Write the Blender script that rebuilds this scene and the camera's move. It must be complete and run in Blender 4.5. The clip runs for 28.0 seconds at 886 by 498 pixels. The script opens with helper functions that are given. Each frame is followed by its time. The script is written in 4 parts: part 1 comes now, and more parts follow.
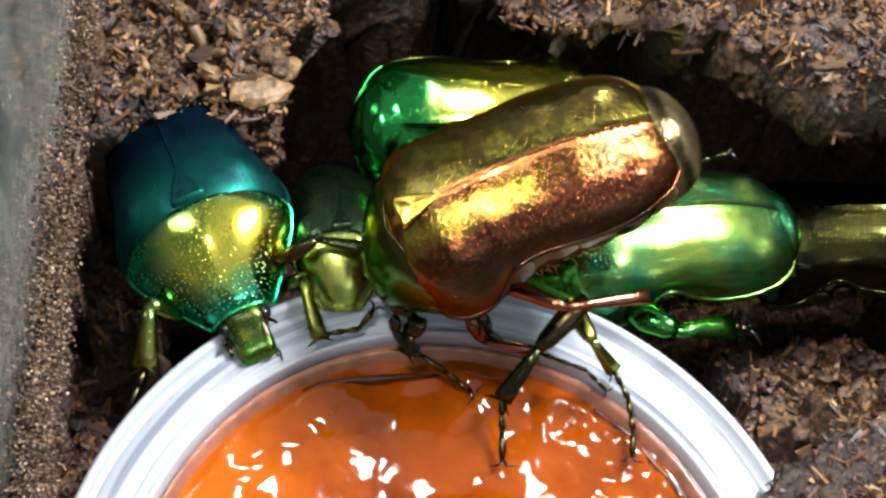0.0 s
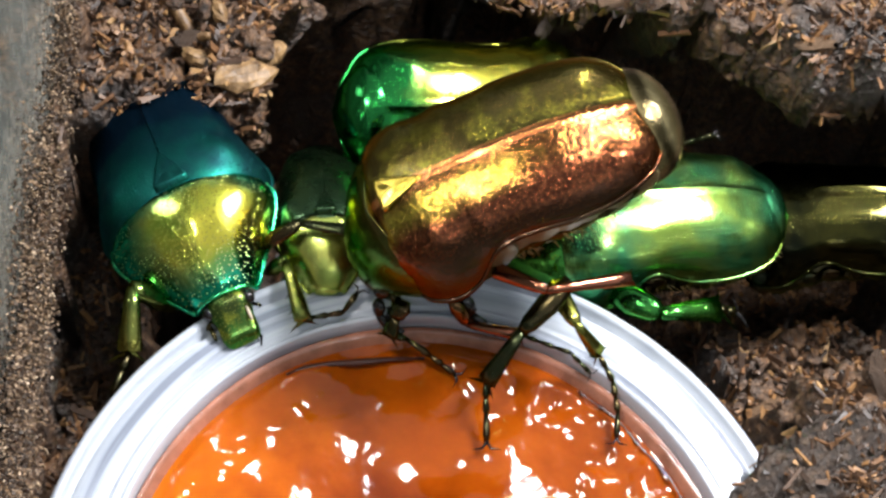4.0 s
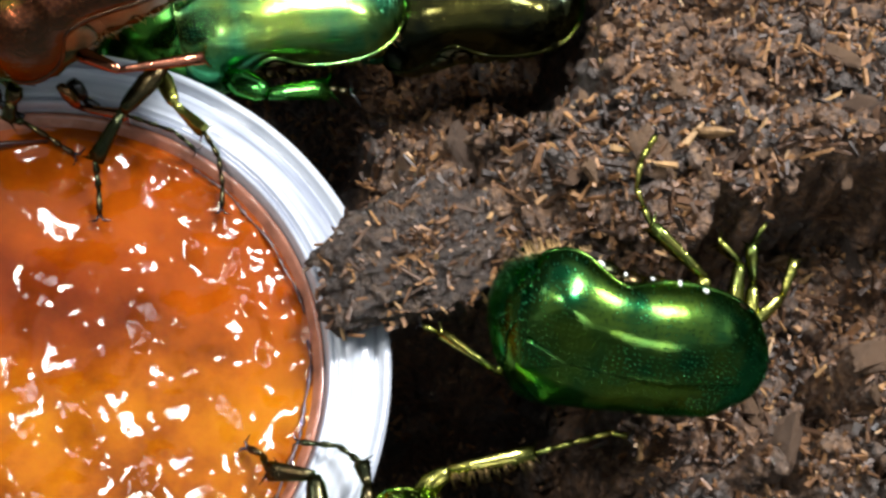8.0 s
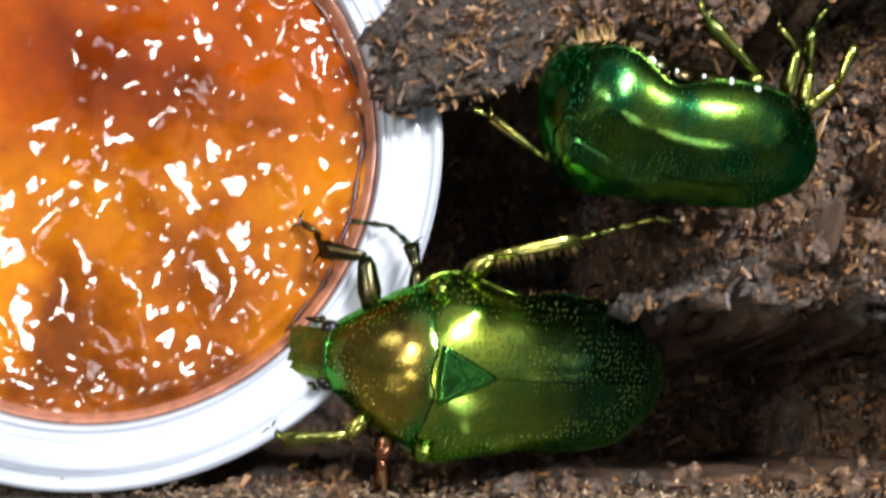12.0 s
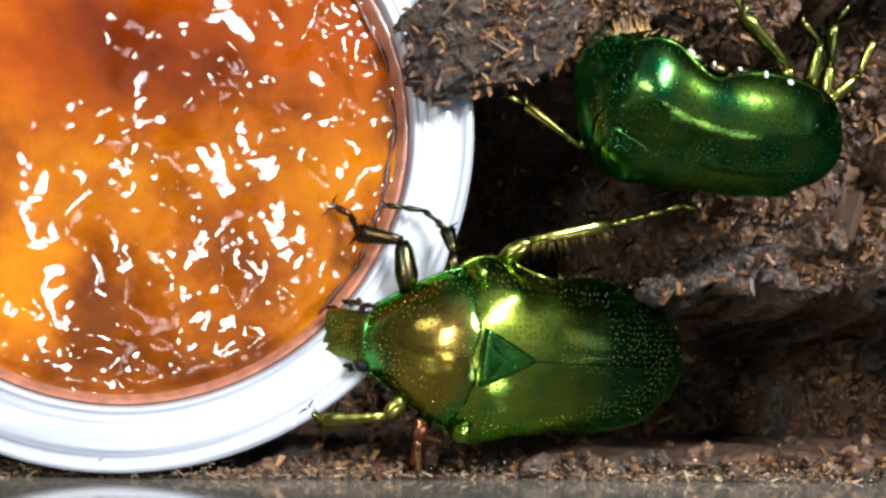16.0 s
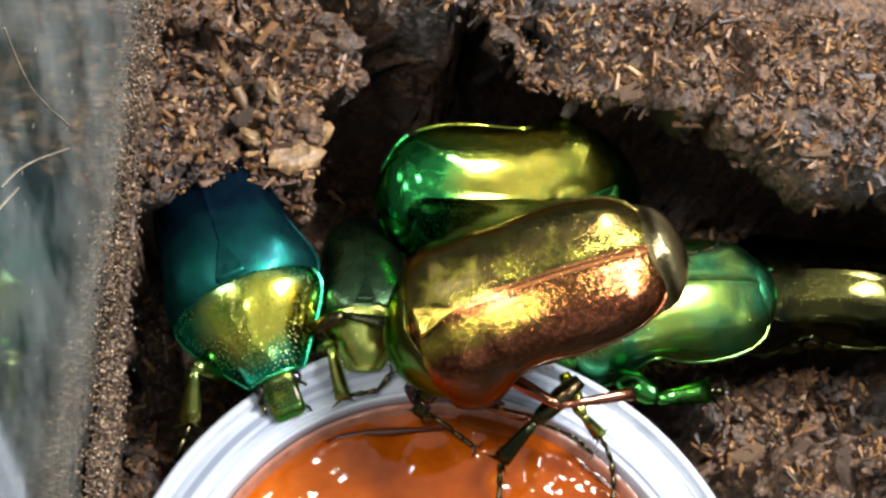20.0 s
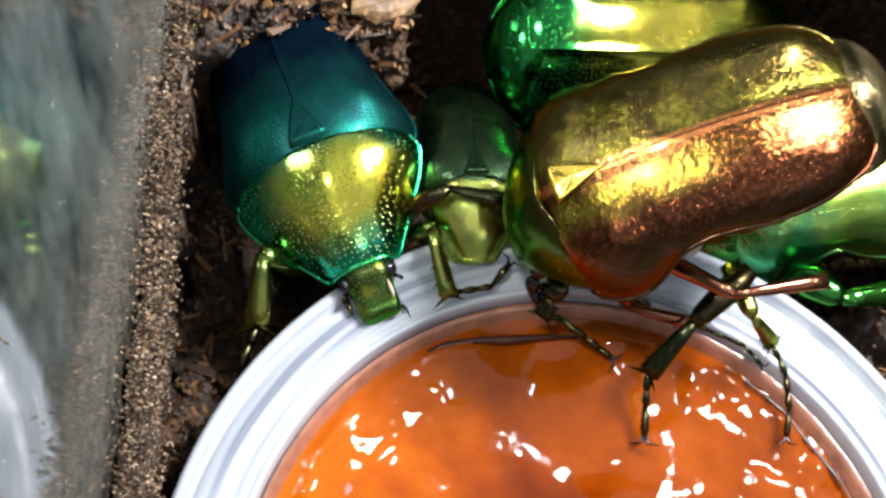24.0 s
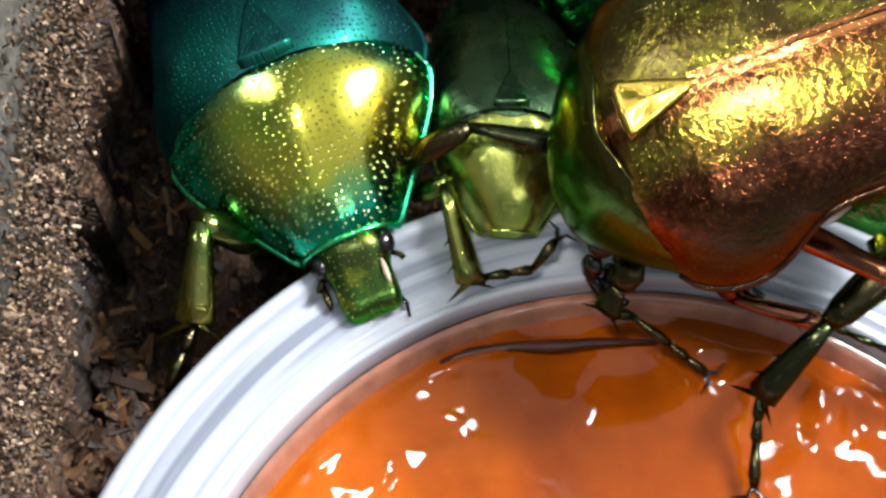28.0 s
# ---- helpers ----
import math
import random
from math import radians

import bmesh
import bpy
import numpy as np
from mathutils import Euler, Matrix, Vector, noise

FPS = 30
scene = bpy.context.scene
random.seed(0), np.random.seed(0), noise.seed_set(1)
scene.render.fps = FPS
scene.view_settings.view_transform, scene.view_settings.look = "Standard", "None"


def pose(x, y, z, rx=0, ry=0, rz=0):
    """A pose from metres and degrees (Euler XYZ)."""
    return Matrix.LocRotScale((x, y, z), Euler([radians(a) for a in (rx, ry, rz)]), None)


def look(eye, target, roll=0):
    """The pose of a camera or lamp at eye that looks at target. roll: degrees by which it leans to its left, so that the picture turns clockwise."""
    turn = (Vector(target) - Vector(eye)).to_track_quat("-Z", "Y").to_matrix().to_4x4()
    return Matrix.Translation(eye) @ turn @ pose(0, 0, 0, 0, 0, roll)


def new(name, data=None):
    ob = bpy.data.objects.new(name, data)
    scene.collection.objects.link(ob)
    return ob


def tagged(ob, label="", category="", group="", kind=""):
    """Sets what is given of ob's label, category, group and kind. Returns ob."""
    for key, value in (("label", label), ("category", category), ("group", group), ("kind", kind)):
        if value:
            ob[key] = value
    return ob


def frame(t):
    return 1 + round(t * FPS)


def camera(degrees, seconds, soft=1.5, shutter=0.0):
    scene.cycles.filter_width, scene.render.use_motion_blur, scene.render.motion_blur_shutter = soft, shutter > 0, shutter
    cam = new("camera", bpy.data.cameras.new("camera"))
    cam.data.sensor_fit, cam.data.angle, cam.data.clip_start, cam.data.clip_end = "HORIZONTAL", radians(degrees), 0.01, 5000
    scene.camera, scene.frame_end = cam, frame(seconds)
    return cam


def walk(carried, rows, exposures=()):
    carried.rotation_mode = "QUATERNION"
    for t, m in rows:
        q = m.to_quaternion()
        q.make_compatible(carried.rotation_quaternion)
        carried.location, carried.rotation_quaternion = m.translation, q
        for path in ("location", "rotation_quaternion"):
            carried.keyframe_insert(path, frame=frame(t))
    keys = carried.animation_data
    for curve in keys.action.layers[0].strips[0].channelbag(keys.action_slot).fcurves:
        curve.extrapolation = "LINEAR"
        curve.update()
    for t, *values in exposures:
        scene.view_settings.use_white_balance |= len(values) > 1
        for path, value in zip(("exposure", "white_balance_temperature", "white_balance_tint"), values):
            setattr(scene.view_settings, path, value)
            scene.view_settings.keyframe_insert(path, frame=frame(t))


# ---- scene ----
cam = camera(32.7, 28.0, soft=2.6, shutter=0.5)
PATH = [
    (0.0, pose(-0.00990, -0.02212, 0.10381, 30.57, -7.50, 0.44)),
    (0.5, pose(-0.01009, -0.02250, 0.10368, 30.93, -7.54, 0.45)),
    (1.0, pose(-0.00952, -0.02251, 0.10371, 30.95, -7.55, 0.47)),
    (1.5, pose(-0.00841, -0.02238, 0.10385, 30.87, -7.27, 0.55)),
    (2.0, pose(-0.00813, -0.02225, 0.10389, 30.75, -7.27, 0.54)),
    (2.5, pose(-0.00744, -0.02261, 0.10365, 30.89, -7.15, 0.60)),
    (4.5, pose(-0.00861, -0.02188, 0.10421, 29.55, -7.02, 0.43)),
    (5.0, pose(-0.00675, -0.02175, 0.10498, 29.32, -7.06, 0.47)),
    (5.5, pose(-0.00360, -0.02274, 0.10627, 29.64, -6.90, 0.12)),
    (6.0, pose(0.00065, -0.02301, 0.10760, 29.51, -6.91, -0.42)),
    (6.5, pose(0.00243, -0.02393, 0.10839, 29.21, -6.61, -0.50)),
    (7.0, pose(0.00369, -0.02621, 0.10946, 28.15, -6.84, -0.71)),
    (7.5, pose(0.00913, -0.02706, 0.11026, 25.67, -6.84, -1.08)),
    (8.0, pose(0.01246, -0.02851, 0.11146, 23.90, -6.91, -1.24)),
    (8.5, pose(0.01430, -0.02799, 0.11185, 22.76, -6.90, -1.34)),
    (9.0, pose(0.01632, -0.02662, 0.11365, 21.18, -6.34, -1.19)),
    (9.5, pose(0.01850, -0.02346, 0.11528, 19.20, -5.75, -0.86)),
    (10.0, pose(0.01790, -0.02025, 0.11654, 17.05, -5.62, -0.74)),
    (10.5, pose(0.01830, -0.01727, 0.11631, 15.23, -5.70, -0.59)),
    (11.0, pose(0.01755, -0.01587, 0.11684, 12.67, -5.33, -0.42)),
    (11.5, pose(0.01475, -0.01616, 0.11627, 9.69, -5.01, -0.07)),
    (12.0, pose(0.01380, -0.01906, 0.11546, 8.64, -4.29, 0.62)),
    (12.5, pose(0.01352, -0.02064, 0.11537, 7.68, -4.12, 0.78)),
    (14.5, pose(0.00685, -0.01943, 0.11600, 7.17, -7.79, 0.60)),
    (15.0, pose(0.00567, -0.01932, 0.11624, 7.33, -8.31, 0.51)),
    (15.5, pose(0.00596, -0.01886, 0.11628, 7.39, -8.34, 0.44)),
    (16.0, pose(0.00523, -0.01889, 0.11613, 7.74, -8.64, 0.50)),
    (16.5, pose(0.00443, -0.01853, 0.11626, 7.81, -8.85, 0.56)),
    (17.0, pose(0.00273, -0.01892, 0.11643, 8.49, -8.80, 1.00)),
    (17.5, pose(-0.00401, -0.01625, 0.11595, 8.43, -10.46, 0.81)),
    (18.0, pose(-0.01088, -0.01483, 0.11527, 10.46, -11.60, 1.13)),
    (18.2, pose(-0.00983, -0.01504, 0.11561, 12.15, -9.67, 2.21)),
    (18.5, pose(-0.01003, -0.01094, 0.11730, 12.07, -7.76, 1.30)),
    (19.0, pose(-0.01193, -0.00907, 0.11835, 14.24, -7.99, 2.38)),
    (19.5, pose(-0.01230, -0.00936, 0.12110, 19.22, -7.60, 2.63)),
    (20.0, pose(-0.01296, -0.00992, 0.12073, 21.14, -8.30, 2.89)),
    (20.5, pose(-0.01331, -0.01145, 0.11946, 21.26, -7.97, 2.97)),
    (21.0, pose(-0.01419, -0.01316, 0.11848, 21.29, -7.45, 3.14)),
    (21.5, pose(-0.01492, -0.01409, 0.11876, 21.39, -7.25, 3.12)),
    (22.0, pose(-0.01465, -0.01505, 0.11796, 21.59, -7.07, 3.15)),
    (22.5, pose(-0.01732, -0.01696, 0.11715, 21.98, -7.92, 3.13)),
    (24.5, pose(-0.01356, -0.00714, 0.09347, 20.88, -6.09, 3.42)),
    (25.0, pose(-0.01332, -0.00635, 0.08912, 21.36, -5.70, 4.34)),
    (25.5, pose(-0.01325, -0.00560, 0.08679, 21.92, -6.38, 3.68)),
    (26.0, pose(-0.01277, -0.00518, 0.08483, 22.48, -6.24, 3.67)),
    (26.5, pose(-0.01320, -0.00516, 0.08500, 22.47, -6.97, 3.30)),
    (27.0, pose(-0.01266, -0.00470, 0.08478, 21.56, -5.77, 3.88)),
    (27.5, pose(-0.01205, -0.00336, 0.08161, 21.10, -6.25, 3.66)),
    (28.0, pose(-0.01078, -0.00186, 0.07892, 20.53, -4.52, 4.26)),
]
walk(cam, PATH, exposures=((0.0, 0.22), (6.0, 0.20), (8.5, 0.0), (17.5, 0.0), (20.0, 0.22), (28.0, 0.24)))

CM = 0.01          # the plan is drawn in centimetres, from the centre of the cup's rim
RIM = 3.0          # height of the rim over the box's floor


def P(x, y, z):
    return Vector((x * CM, y * CM, (z + RIM) * CM))


# ---- world and light ----
world = bpy.data.worlds.new("room")
scene.world = world
world.use_nodes = True
wn = world.node_tree.nodes
wn["Background"].inputs["Color"].default_value = (0.85, 0.93, 1.0, 1)
wn["Background"].inputs["Strength"].default_value = 0.68


def lamp(name, place, target, size, size_y, watts, colour):
    data = bpy.data.lights.new(name, "AREA")
    data.shape, data.size, data.size_y, data.energy, data.color = "RECTANGLE", size * CM, size_y * CM, watts, colour
    ob = new(name, data)
    ob.matrix_world = look(P(*place), P(*target))
    return ob


lamp("lamp_panel", (9.3, 8.6, 20.3), (0.8, 0.8, 0), 4.2, 7.5, 1.26, (0.98, 0.98, 1.0))
lamp("lamp_bulb", (-5.0, 0.8, 15), (0.6, 0.8, 0), 1.8, 1.8, 0.15, (1.0, 0.96, 0.90))


# ---- materials ----
class Mat:
    """A small builder of node materials. Sizes are in centimetres."""

    def __init__(self, name):
        self.m = bpy.data.materials.new(name)
        self.m.use_nodes = True
        self.t = self.m.node_tree
        self.b = self.t.nodes["Principled BSDF"]
        self.co = self.node("ShaderNodeTexCoord").outputs["Object"]

    def node(self, kind, **sockets):
        n = self.t.nodes.new(kind)
        for key, value in sockets.items():
            self.put(n.inputs[key.replace("_", " ")], value)
        return n

    def put(self, socket, value):
        if isinstance(value, bpy.types.NodeSocket):
            self.t.links.new(value, socket)
        else:
            socket.default_value = value

    def noise(self, cm, detail=4.0, rough=0.6, co=None):
        return self.node("ShaderNodeTexNoise", Vector=co or self.co, Scale=1 / (cm * CM), Detail=detail, Roughness=rough).outputs["Fac"]

    def cells(self, cm, feature="F1", out="Distance"):
        n = self.node("ShaderNodeTexVoronoi", Vector=self.co, Scale=1 / (cm * CM))
        n.feature = feature
        return n.outputs[out]

    def pits(self, cm):
        """Evenly spread punctures over the back, as seen from above: 0 in a pit, 1 between them."""
        n = self.node("ShaderNodeTexVoronoi", Vector=self.co, Scale=1 / (cm * CM), Randomness=0.7)
        n.voronoi_dimensions = "2D"
        return self.ramp(n.outputs["Distance"], (0.10, (0, 0, 0)), (0.21, (1, 1, 1)))

    def ramp(self, fac, *stops):
        n = self.node("ShaderNodeValToRGB", Fac=fac)
        el = n.color_ramp.elements
        while len(el) < len(stops):
            el.new(0.5)
        for e, (at, col) in zip(el, stops):
            e.position, e.color = at, (*col, 1)
        return n.outputs["Color"]

    def mix(self, fac, a, b, blend="MIX"):
        n = self.t.nodes.new("ShaderNodeMix")
        n.data_type, n.blend_type = "RGBA", blend
        self.put(n.inputs[0], fac), self.put(n.inputs[6], a), self.put(n.inputs[7], b)
        return n.outputs[2]

    def math(self, op, a, b=0.0, c=0.0):
        n = self.t.nodes.new("ShaderNodeMath")
        n.operation = op
        for s, v in zip(n.inputs, (a, b, c)):
            self.put(s, v)
        return n.outputs[0]

    def bump(self, height, cm, strength=1.0, under=None):
        n = self.node("ShaderNodeBump", Height=height, Distance=cm * CM, Strength=strength)
        if under is not None:
            self.put(n.inputs["Normal"], under)
        self.put(self.b.inputs["Normal"], n.outputs[0])
        return n.outputs[0]

    def set(self, **sockets):
        for key, value in sockets.items():
            self.put(self.b.inputs[key.replace("_", " ")], value)
        return self


def shell(name, face, deep, edge, pits=0.03, rough=0.19, patch=None, edge_colour=None, rear=None, rear_at=(0.10, 0.43), relief=0.22, edge_shift=0.0, depth=0.006, spark=None):
    """Metallic beetle shell: face colour, a deeper second tone in patches, the tint at the edge."""
    m = Mat(name)
    fac = m.noise(0.45, 3)
    col = m.mix(m.ramp(fac, (0.4, (0, 0, 0)), (0.62, (1, 1, 1))), (*face, 1), (*deep, 1))
    if patch:
        col = m.mix(m.ramp(m.noise(0.16, 5, 0.7), (0.5, (0, 0, 0)), (0.6, (1, 1, 1))), col, (*patch, 1))
    if edge_colour:
        # iridescent shift of hue towards the edge, painted in by position
        xyz = m.node("ShaderNodeSeparateXYZ", Vector=m.co).outputs
        u = m.math("MULTIPLY_ADD", xyz["Y"], 100 / 0.48, -edge_shift)
        v = m.math("MULTIPLY_ADD", xyz["X"], 100 / 0.36, -0.50 / 0.36)
        d = m.math("SQRT", m.math("ADD", m.math("MULTIPLY", u, u), m.math("MULTIPLY", v, v)))
        d = m.math("ADD", d, m.math("MULTIPLY_ADD", m.noise(0.3, 3), 0.7, -0.35))
        col = m.mix(m.ramp(m.math("MULTIPLY", d, 0.5), (0.27, (0, 0, 0)), (0.46, (1, 1, 1))), col, (*edge_colour, 1))
    if rear:
        x = m.math("MULTIPLY_ADD", m.node("ShaderNodeSeparateXYZ", Vector=m.co).outputs["X"], 100.0, m.math("MULTIPLY", m.noise(0.3, 3), 0.5))
        col = m.mix(m.ramp(m.math("MULTIPLY_ADD", x, -0.6, 0.4), (rear_at[0], (0, 0, 0)), (rear_at[1], (1, 1, 1))), col, (*rear, 1))
    dots = m.pits(pits)
    fine = m.noise(0.02, 3)
    gloss = m.math("MULTIPLY_ADD", m.noise(0.1), 0.14, max(0.05, rough - 0.11))
    if spark:       # light caught in the punctures, painted as paler and duller dots
        shown = m.ramp(m.noise(0.35, 4), (0.42, (0.10, 0.10, 0.10)), (0.62, (0.75, 0.75, 0.75)))
        shown = m.math("MULTIPLY", m.math("SUBTRACT", 1.0, dots), shown)
        col = m.mix(shown, col, (*spark, 1))
        gloss = m.math("MULTIPLY_ADD", shown, 0.2, gloss)
    n1 = m.bump(dots, depth, min(1.0, relief))
    n2 = m.bump(m.noise(0.16, 2), 0.012, 0.18, n1)
    m.bump(fine, 0.003, 0.2, n2)
    m.set(Base_Color=col, Metallic=1.0, Roughness=gloss,
          Specular_Tint=(*edge, 1), Coat_Weight=0.05, Coat_Roughness=0.10)
    return m.m


M_BLUE = shell("shell_blue_green", (0.52, 0.47, 0.06), (0.30, 0.42, 0.06), (0.1, 0.8, 0.7), rough=0.21, relief=0.5, pits=0.026, spark=(0.75, 0.78, 0.30), edge_colour=(0.012, 0.38, 0.21), edge_shift=0.12)
M_BLUE_WING = shell("shell_dark_blue", (0.010, 0.17, 0.12), (0.012, 0.07, 0.075), (0.1, 0.6, 0.8), rough=0.52, pits=0.022, relief=0.6, rear=(0.005, 0.018, 0.036))
M_RIM_TEAL = shell("margin_teal", (0.03, 0.55, 0.34), (0.08, 0.60, 0.20), (0.1, 0.9, 0.7), rough=0.3)
M_GREEN = shell("shell_green", (0.07, 0.24, 0.03), (0.03, 0.16, 0.035), (0.35, 0.6, 0.3))
M_GOLD = shell("shell_gold_green", (0.62, 0.60, 0.14), (0.42, 0.52, 0.12), (0.35, 0.6, 0.3), rough=0.26)
M_GOLD_PRO = shell("shell_gold_pronotum", (0.30, 0.23, 0.035), (0.15, 0.10, 0.025), (0.35, 0.6, 0.3), edge_colour=(0.05, 0.22, 0.045), rough=0.23, pits=0.033, relief=1.0, depth=0.009, spark=(0.46, 0.42, 0.12))
# shade over the front beetle's tail is painted in as the rear colour
M_GREEN_GOLD = shell("shell_green_gold", (0.27, 0.33, 0.04), (0.10, 0.22, 0.032), (0.35, 0.6, 0.3), rear=(0.010, 0.052, 0.018), rear_at=(0.22, 0.60), pits=0.034, relief=1.0, rough=0.25, depth=0.012, spark=(0.42, 0.50, 0.14))
M_DEEP = shell("shell_deep_green", (0.065, 0.125, 0.016), (0.006, 0.065, 0.020), (0.3, 0.6, 0.4), pits=0.034, rough=0.24, relief=1.0, depth=0.012, spark=(0.04, 0.25, 0.11))
M_TEAL = shell("shell_teal_green", (0.27, 0.40, 0.07), (0.05, 0.28, 0.12), (0.3, 0.6, 0.4), rough=0.26, relief=0.4, pits=0.026)
M_GOLD_TAIL = shell("shell_gold_green_tail", (0.36, 0.31, 0.04), (0.20, 0.24, 0.035), (0.35, 0.6, 0.3), rear=(0.012, 0.13, 0.028), rear_at=(0.66, 0.86), relief=0.28, pits=0.024)
# gold of the half-buried beetle, darkened in colour for the bank's shade
M_GOLD_SHADED = shell("shell_shaded_gold", (0.05, 0.046, 0.011), (0.010, 0.012, 0.006), (0.4, 0.9, 0.4), rough=0.17)
M_GOLD_SHIELD = shell("shell_gold_shield", (0.42, 0.26, 0.04), (0.30, 0.24, 0.04), (0.4, 0.9, 0.4), rough=0.30)
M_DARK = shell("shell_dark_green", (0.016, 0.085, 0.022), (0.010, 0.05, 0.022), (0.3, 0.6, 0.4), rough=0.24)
M_GREY_GREEN = shell("shell_grey_green", (0.075, 0.13, 0.06), (0.035, 0.08, 0.04), (0.35, 0.6, 0.4), rough=0.32, relief=0.2)
M_OLIVE = shell("shell_olive", (0.05, 0.11, 0.022), (0.11, 0.07, 0.025), (0.5, 0.8, 0.4), rough=0.22)


def copper_shell():
    """Wing cases that are olive gold on one side, copper on the other, with a copper seam; gold reflections are painted
    into the copper as clouds.
    """
    m = Mat("shell_copper")
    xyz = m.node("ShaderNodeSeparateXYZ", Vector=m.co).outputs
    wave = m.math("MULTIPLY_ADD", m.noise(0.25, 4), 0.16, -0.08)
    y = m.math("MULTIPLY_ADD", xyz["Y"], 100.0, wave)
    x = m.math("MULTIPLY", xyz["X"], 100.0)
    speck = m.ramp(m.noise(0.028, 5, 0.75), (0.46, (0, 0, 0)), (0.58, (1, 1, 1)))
    # golden lamp reflection on the copper side, painted as speckled clouds
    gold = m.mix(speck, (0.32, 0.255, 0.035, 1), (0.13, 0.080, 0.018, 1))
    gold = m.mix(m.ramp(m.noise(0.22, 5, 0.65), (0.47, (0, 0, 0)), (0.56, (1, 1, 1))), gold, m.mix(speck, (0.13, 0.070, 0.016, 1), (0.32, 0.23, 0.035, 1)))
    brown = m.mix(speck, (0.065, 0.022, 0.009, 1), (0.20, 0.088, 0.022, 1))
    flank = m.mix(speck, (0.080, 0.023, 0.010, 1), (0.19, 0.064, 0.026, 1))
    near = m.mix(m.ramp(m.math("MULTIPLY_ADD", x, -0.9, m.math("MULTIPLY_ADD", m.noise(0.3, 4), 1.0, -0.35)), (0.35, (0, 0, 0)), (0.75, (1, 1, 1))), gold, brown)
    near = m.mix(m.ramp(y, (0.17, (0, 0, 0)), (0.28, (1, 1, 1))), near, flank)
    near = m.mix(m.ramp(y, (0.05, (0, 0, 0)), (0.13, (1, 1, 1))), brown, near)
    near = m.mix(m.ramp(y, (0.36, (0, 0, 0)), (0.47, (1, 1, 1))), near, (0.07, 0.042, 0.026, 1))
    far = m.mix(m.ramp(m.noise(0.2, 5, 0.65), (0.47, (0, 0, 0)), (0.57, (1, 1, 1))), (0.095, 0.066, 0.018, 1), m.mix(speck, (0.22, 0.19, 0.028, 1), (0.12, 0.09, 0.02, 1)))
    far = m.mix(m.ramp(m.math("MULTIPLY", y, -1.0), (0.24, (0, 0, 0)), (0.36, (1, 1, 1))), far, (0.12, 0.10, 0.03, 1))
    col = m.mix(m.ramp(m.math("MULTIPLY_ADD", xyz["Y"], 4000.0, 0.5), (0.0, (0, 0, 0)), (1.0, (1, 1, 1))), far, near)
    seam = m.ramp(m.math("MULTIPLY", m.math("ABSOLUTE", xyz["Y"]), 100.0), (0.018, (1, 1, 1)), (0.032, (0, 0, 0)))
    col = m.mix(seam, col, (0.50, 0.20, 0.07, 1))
    n1 = m.bump(m.pits(0.022), 0.006, 0.4)
    n2 = m.bump(m.noise(0.16, 2, 0.5), 0.016, 0.3, n1)
    m.bump(m.noise(0.024, 3), 0.006, 0.6, n2)
    m.set(Base_Color=col, Metallic=1.0, Roughness=m.math("MULTIPLY_ADD", m.noise(0.1), 0.2, 0.09), Specular_Tint=(0.8, 0.6, 0.3, 1), Coat_Weight=0.1, Coat_Roughness=0.12)
    return m.m


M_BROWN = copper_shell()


def banded_tail():
    m = Mat("banded_tail")
    x = m.math("MULTIPLY_ADD", m.node("ShaderNodeSeparateXYZ", Vector=m.co).outputs["X"], 100 / 0.15, m.math("MULTIPLY", m.noise(0.15, 4), 0.35))
    band = m.ramp(m.math("FRACT", x), (0.15, (0.04, 0.03, 0.012)), (0.45, (0.22, 0.17, 0.075)), (0.7, (0.27, 0.22, 0.11)), (0.95, (0.04, 0.03, 0.012)))
    m.set(Base_Color=band, Metallic=0.9, Roughness=0.17)
    m.bump(m.noise(0.05, 4), 0.01, 0.5)
    return m.m


M_TAIL = banded_tail()
M_HEAD = shell("shell_head", (0.045, 0.13, 0.025), (0.05, 0.07, 0.02), (0.3, 0.9, 0.4), pits=0.030, rough=0.34, patch=(0.20, 0.22, 0.03), relief=0.8, depth=0.012, spark=(0.45, 0.46, 0.10))
M_HEAD_OLIVE = shell("shell_head_olive", (0.15, 0.19, 0.03), (0.08, 0.10, 0.02), (0.3, 0.9, 0.4), pits=0.026, rough=0.40, relief=1.0, depth=0.012, patch=(0.24, 0.20, 0.03), spark=(0.45, 0.46, 0.10))
M_LIMB = shell("limb_dark_green", (0.036, 0.042, 0.02), (0.07, 0.04, 0.018), (0.6, 0.8, 0.4), rough=0.3)
M_LIMB_GOLD = shell("limb_gold", (0.30, 0.27, 0.06), (0.12, 0.16, 0.04), (0.6, 0.8, 0.4), rough=0.25)
M_LIMB_RED = shell("limb_copper_red", (0.30, 0.11, 0.065), (0.13, 0.07, 0.03), (0.9, 0.6, 0.4), rough=0.22)


def simple(name, colour, rough=0.5, **more):
    m = Mat(name)
    tone = m.ramp(m.noise(0.12, 5), (0.35, (0.6, 0.6, 0.6)), (0.65, (1, 1, 1)))
    m.set(Base_Color=m.mix(1.0, tone, (*colour, 1), "MULTIPLY"), Roughness=rough, **more)
    m.bump(m.noise(0.03, 4), 0.006, 0.4)
    return m.m


M_EYE = simple("eye_black", (0.006, 0.005, 0.005), 0.12)
M_HAIR = simple("hair_tan", (0.42, 0.26, 0.10), 0.6)
M_TUFT = simple("white_tuft", (0.75, 0.78, 0.75), 0.6)
M_SEGMENT = simple("bronze_segment", (0.27, 0.20, 0.10), 0.32, Metallic=0.6)
M_PALE = simple("pale_cuticle", (0.55, 0.45, 0.33), 0.45)


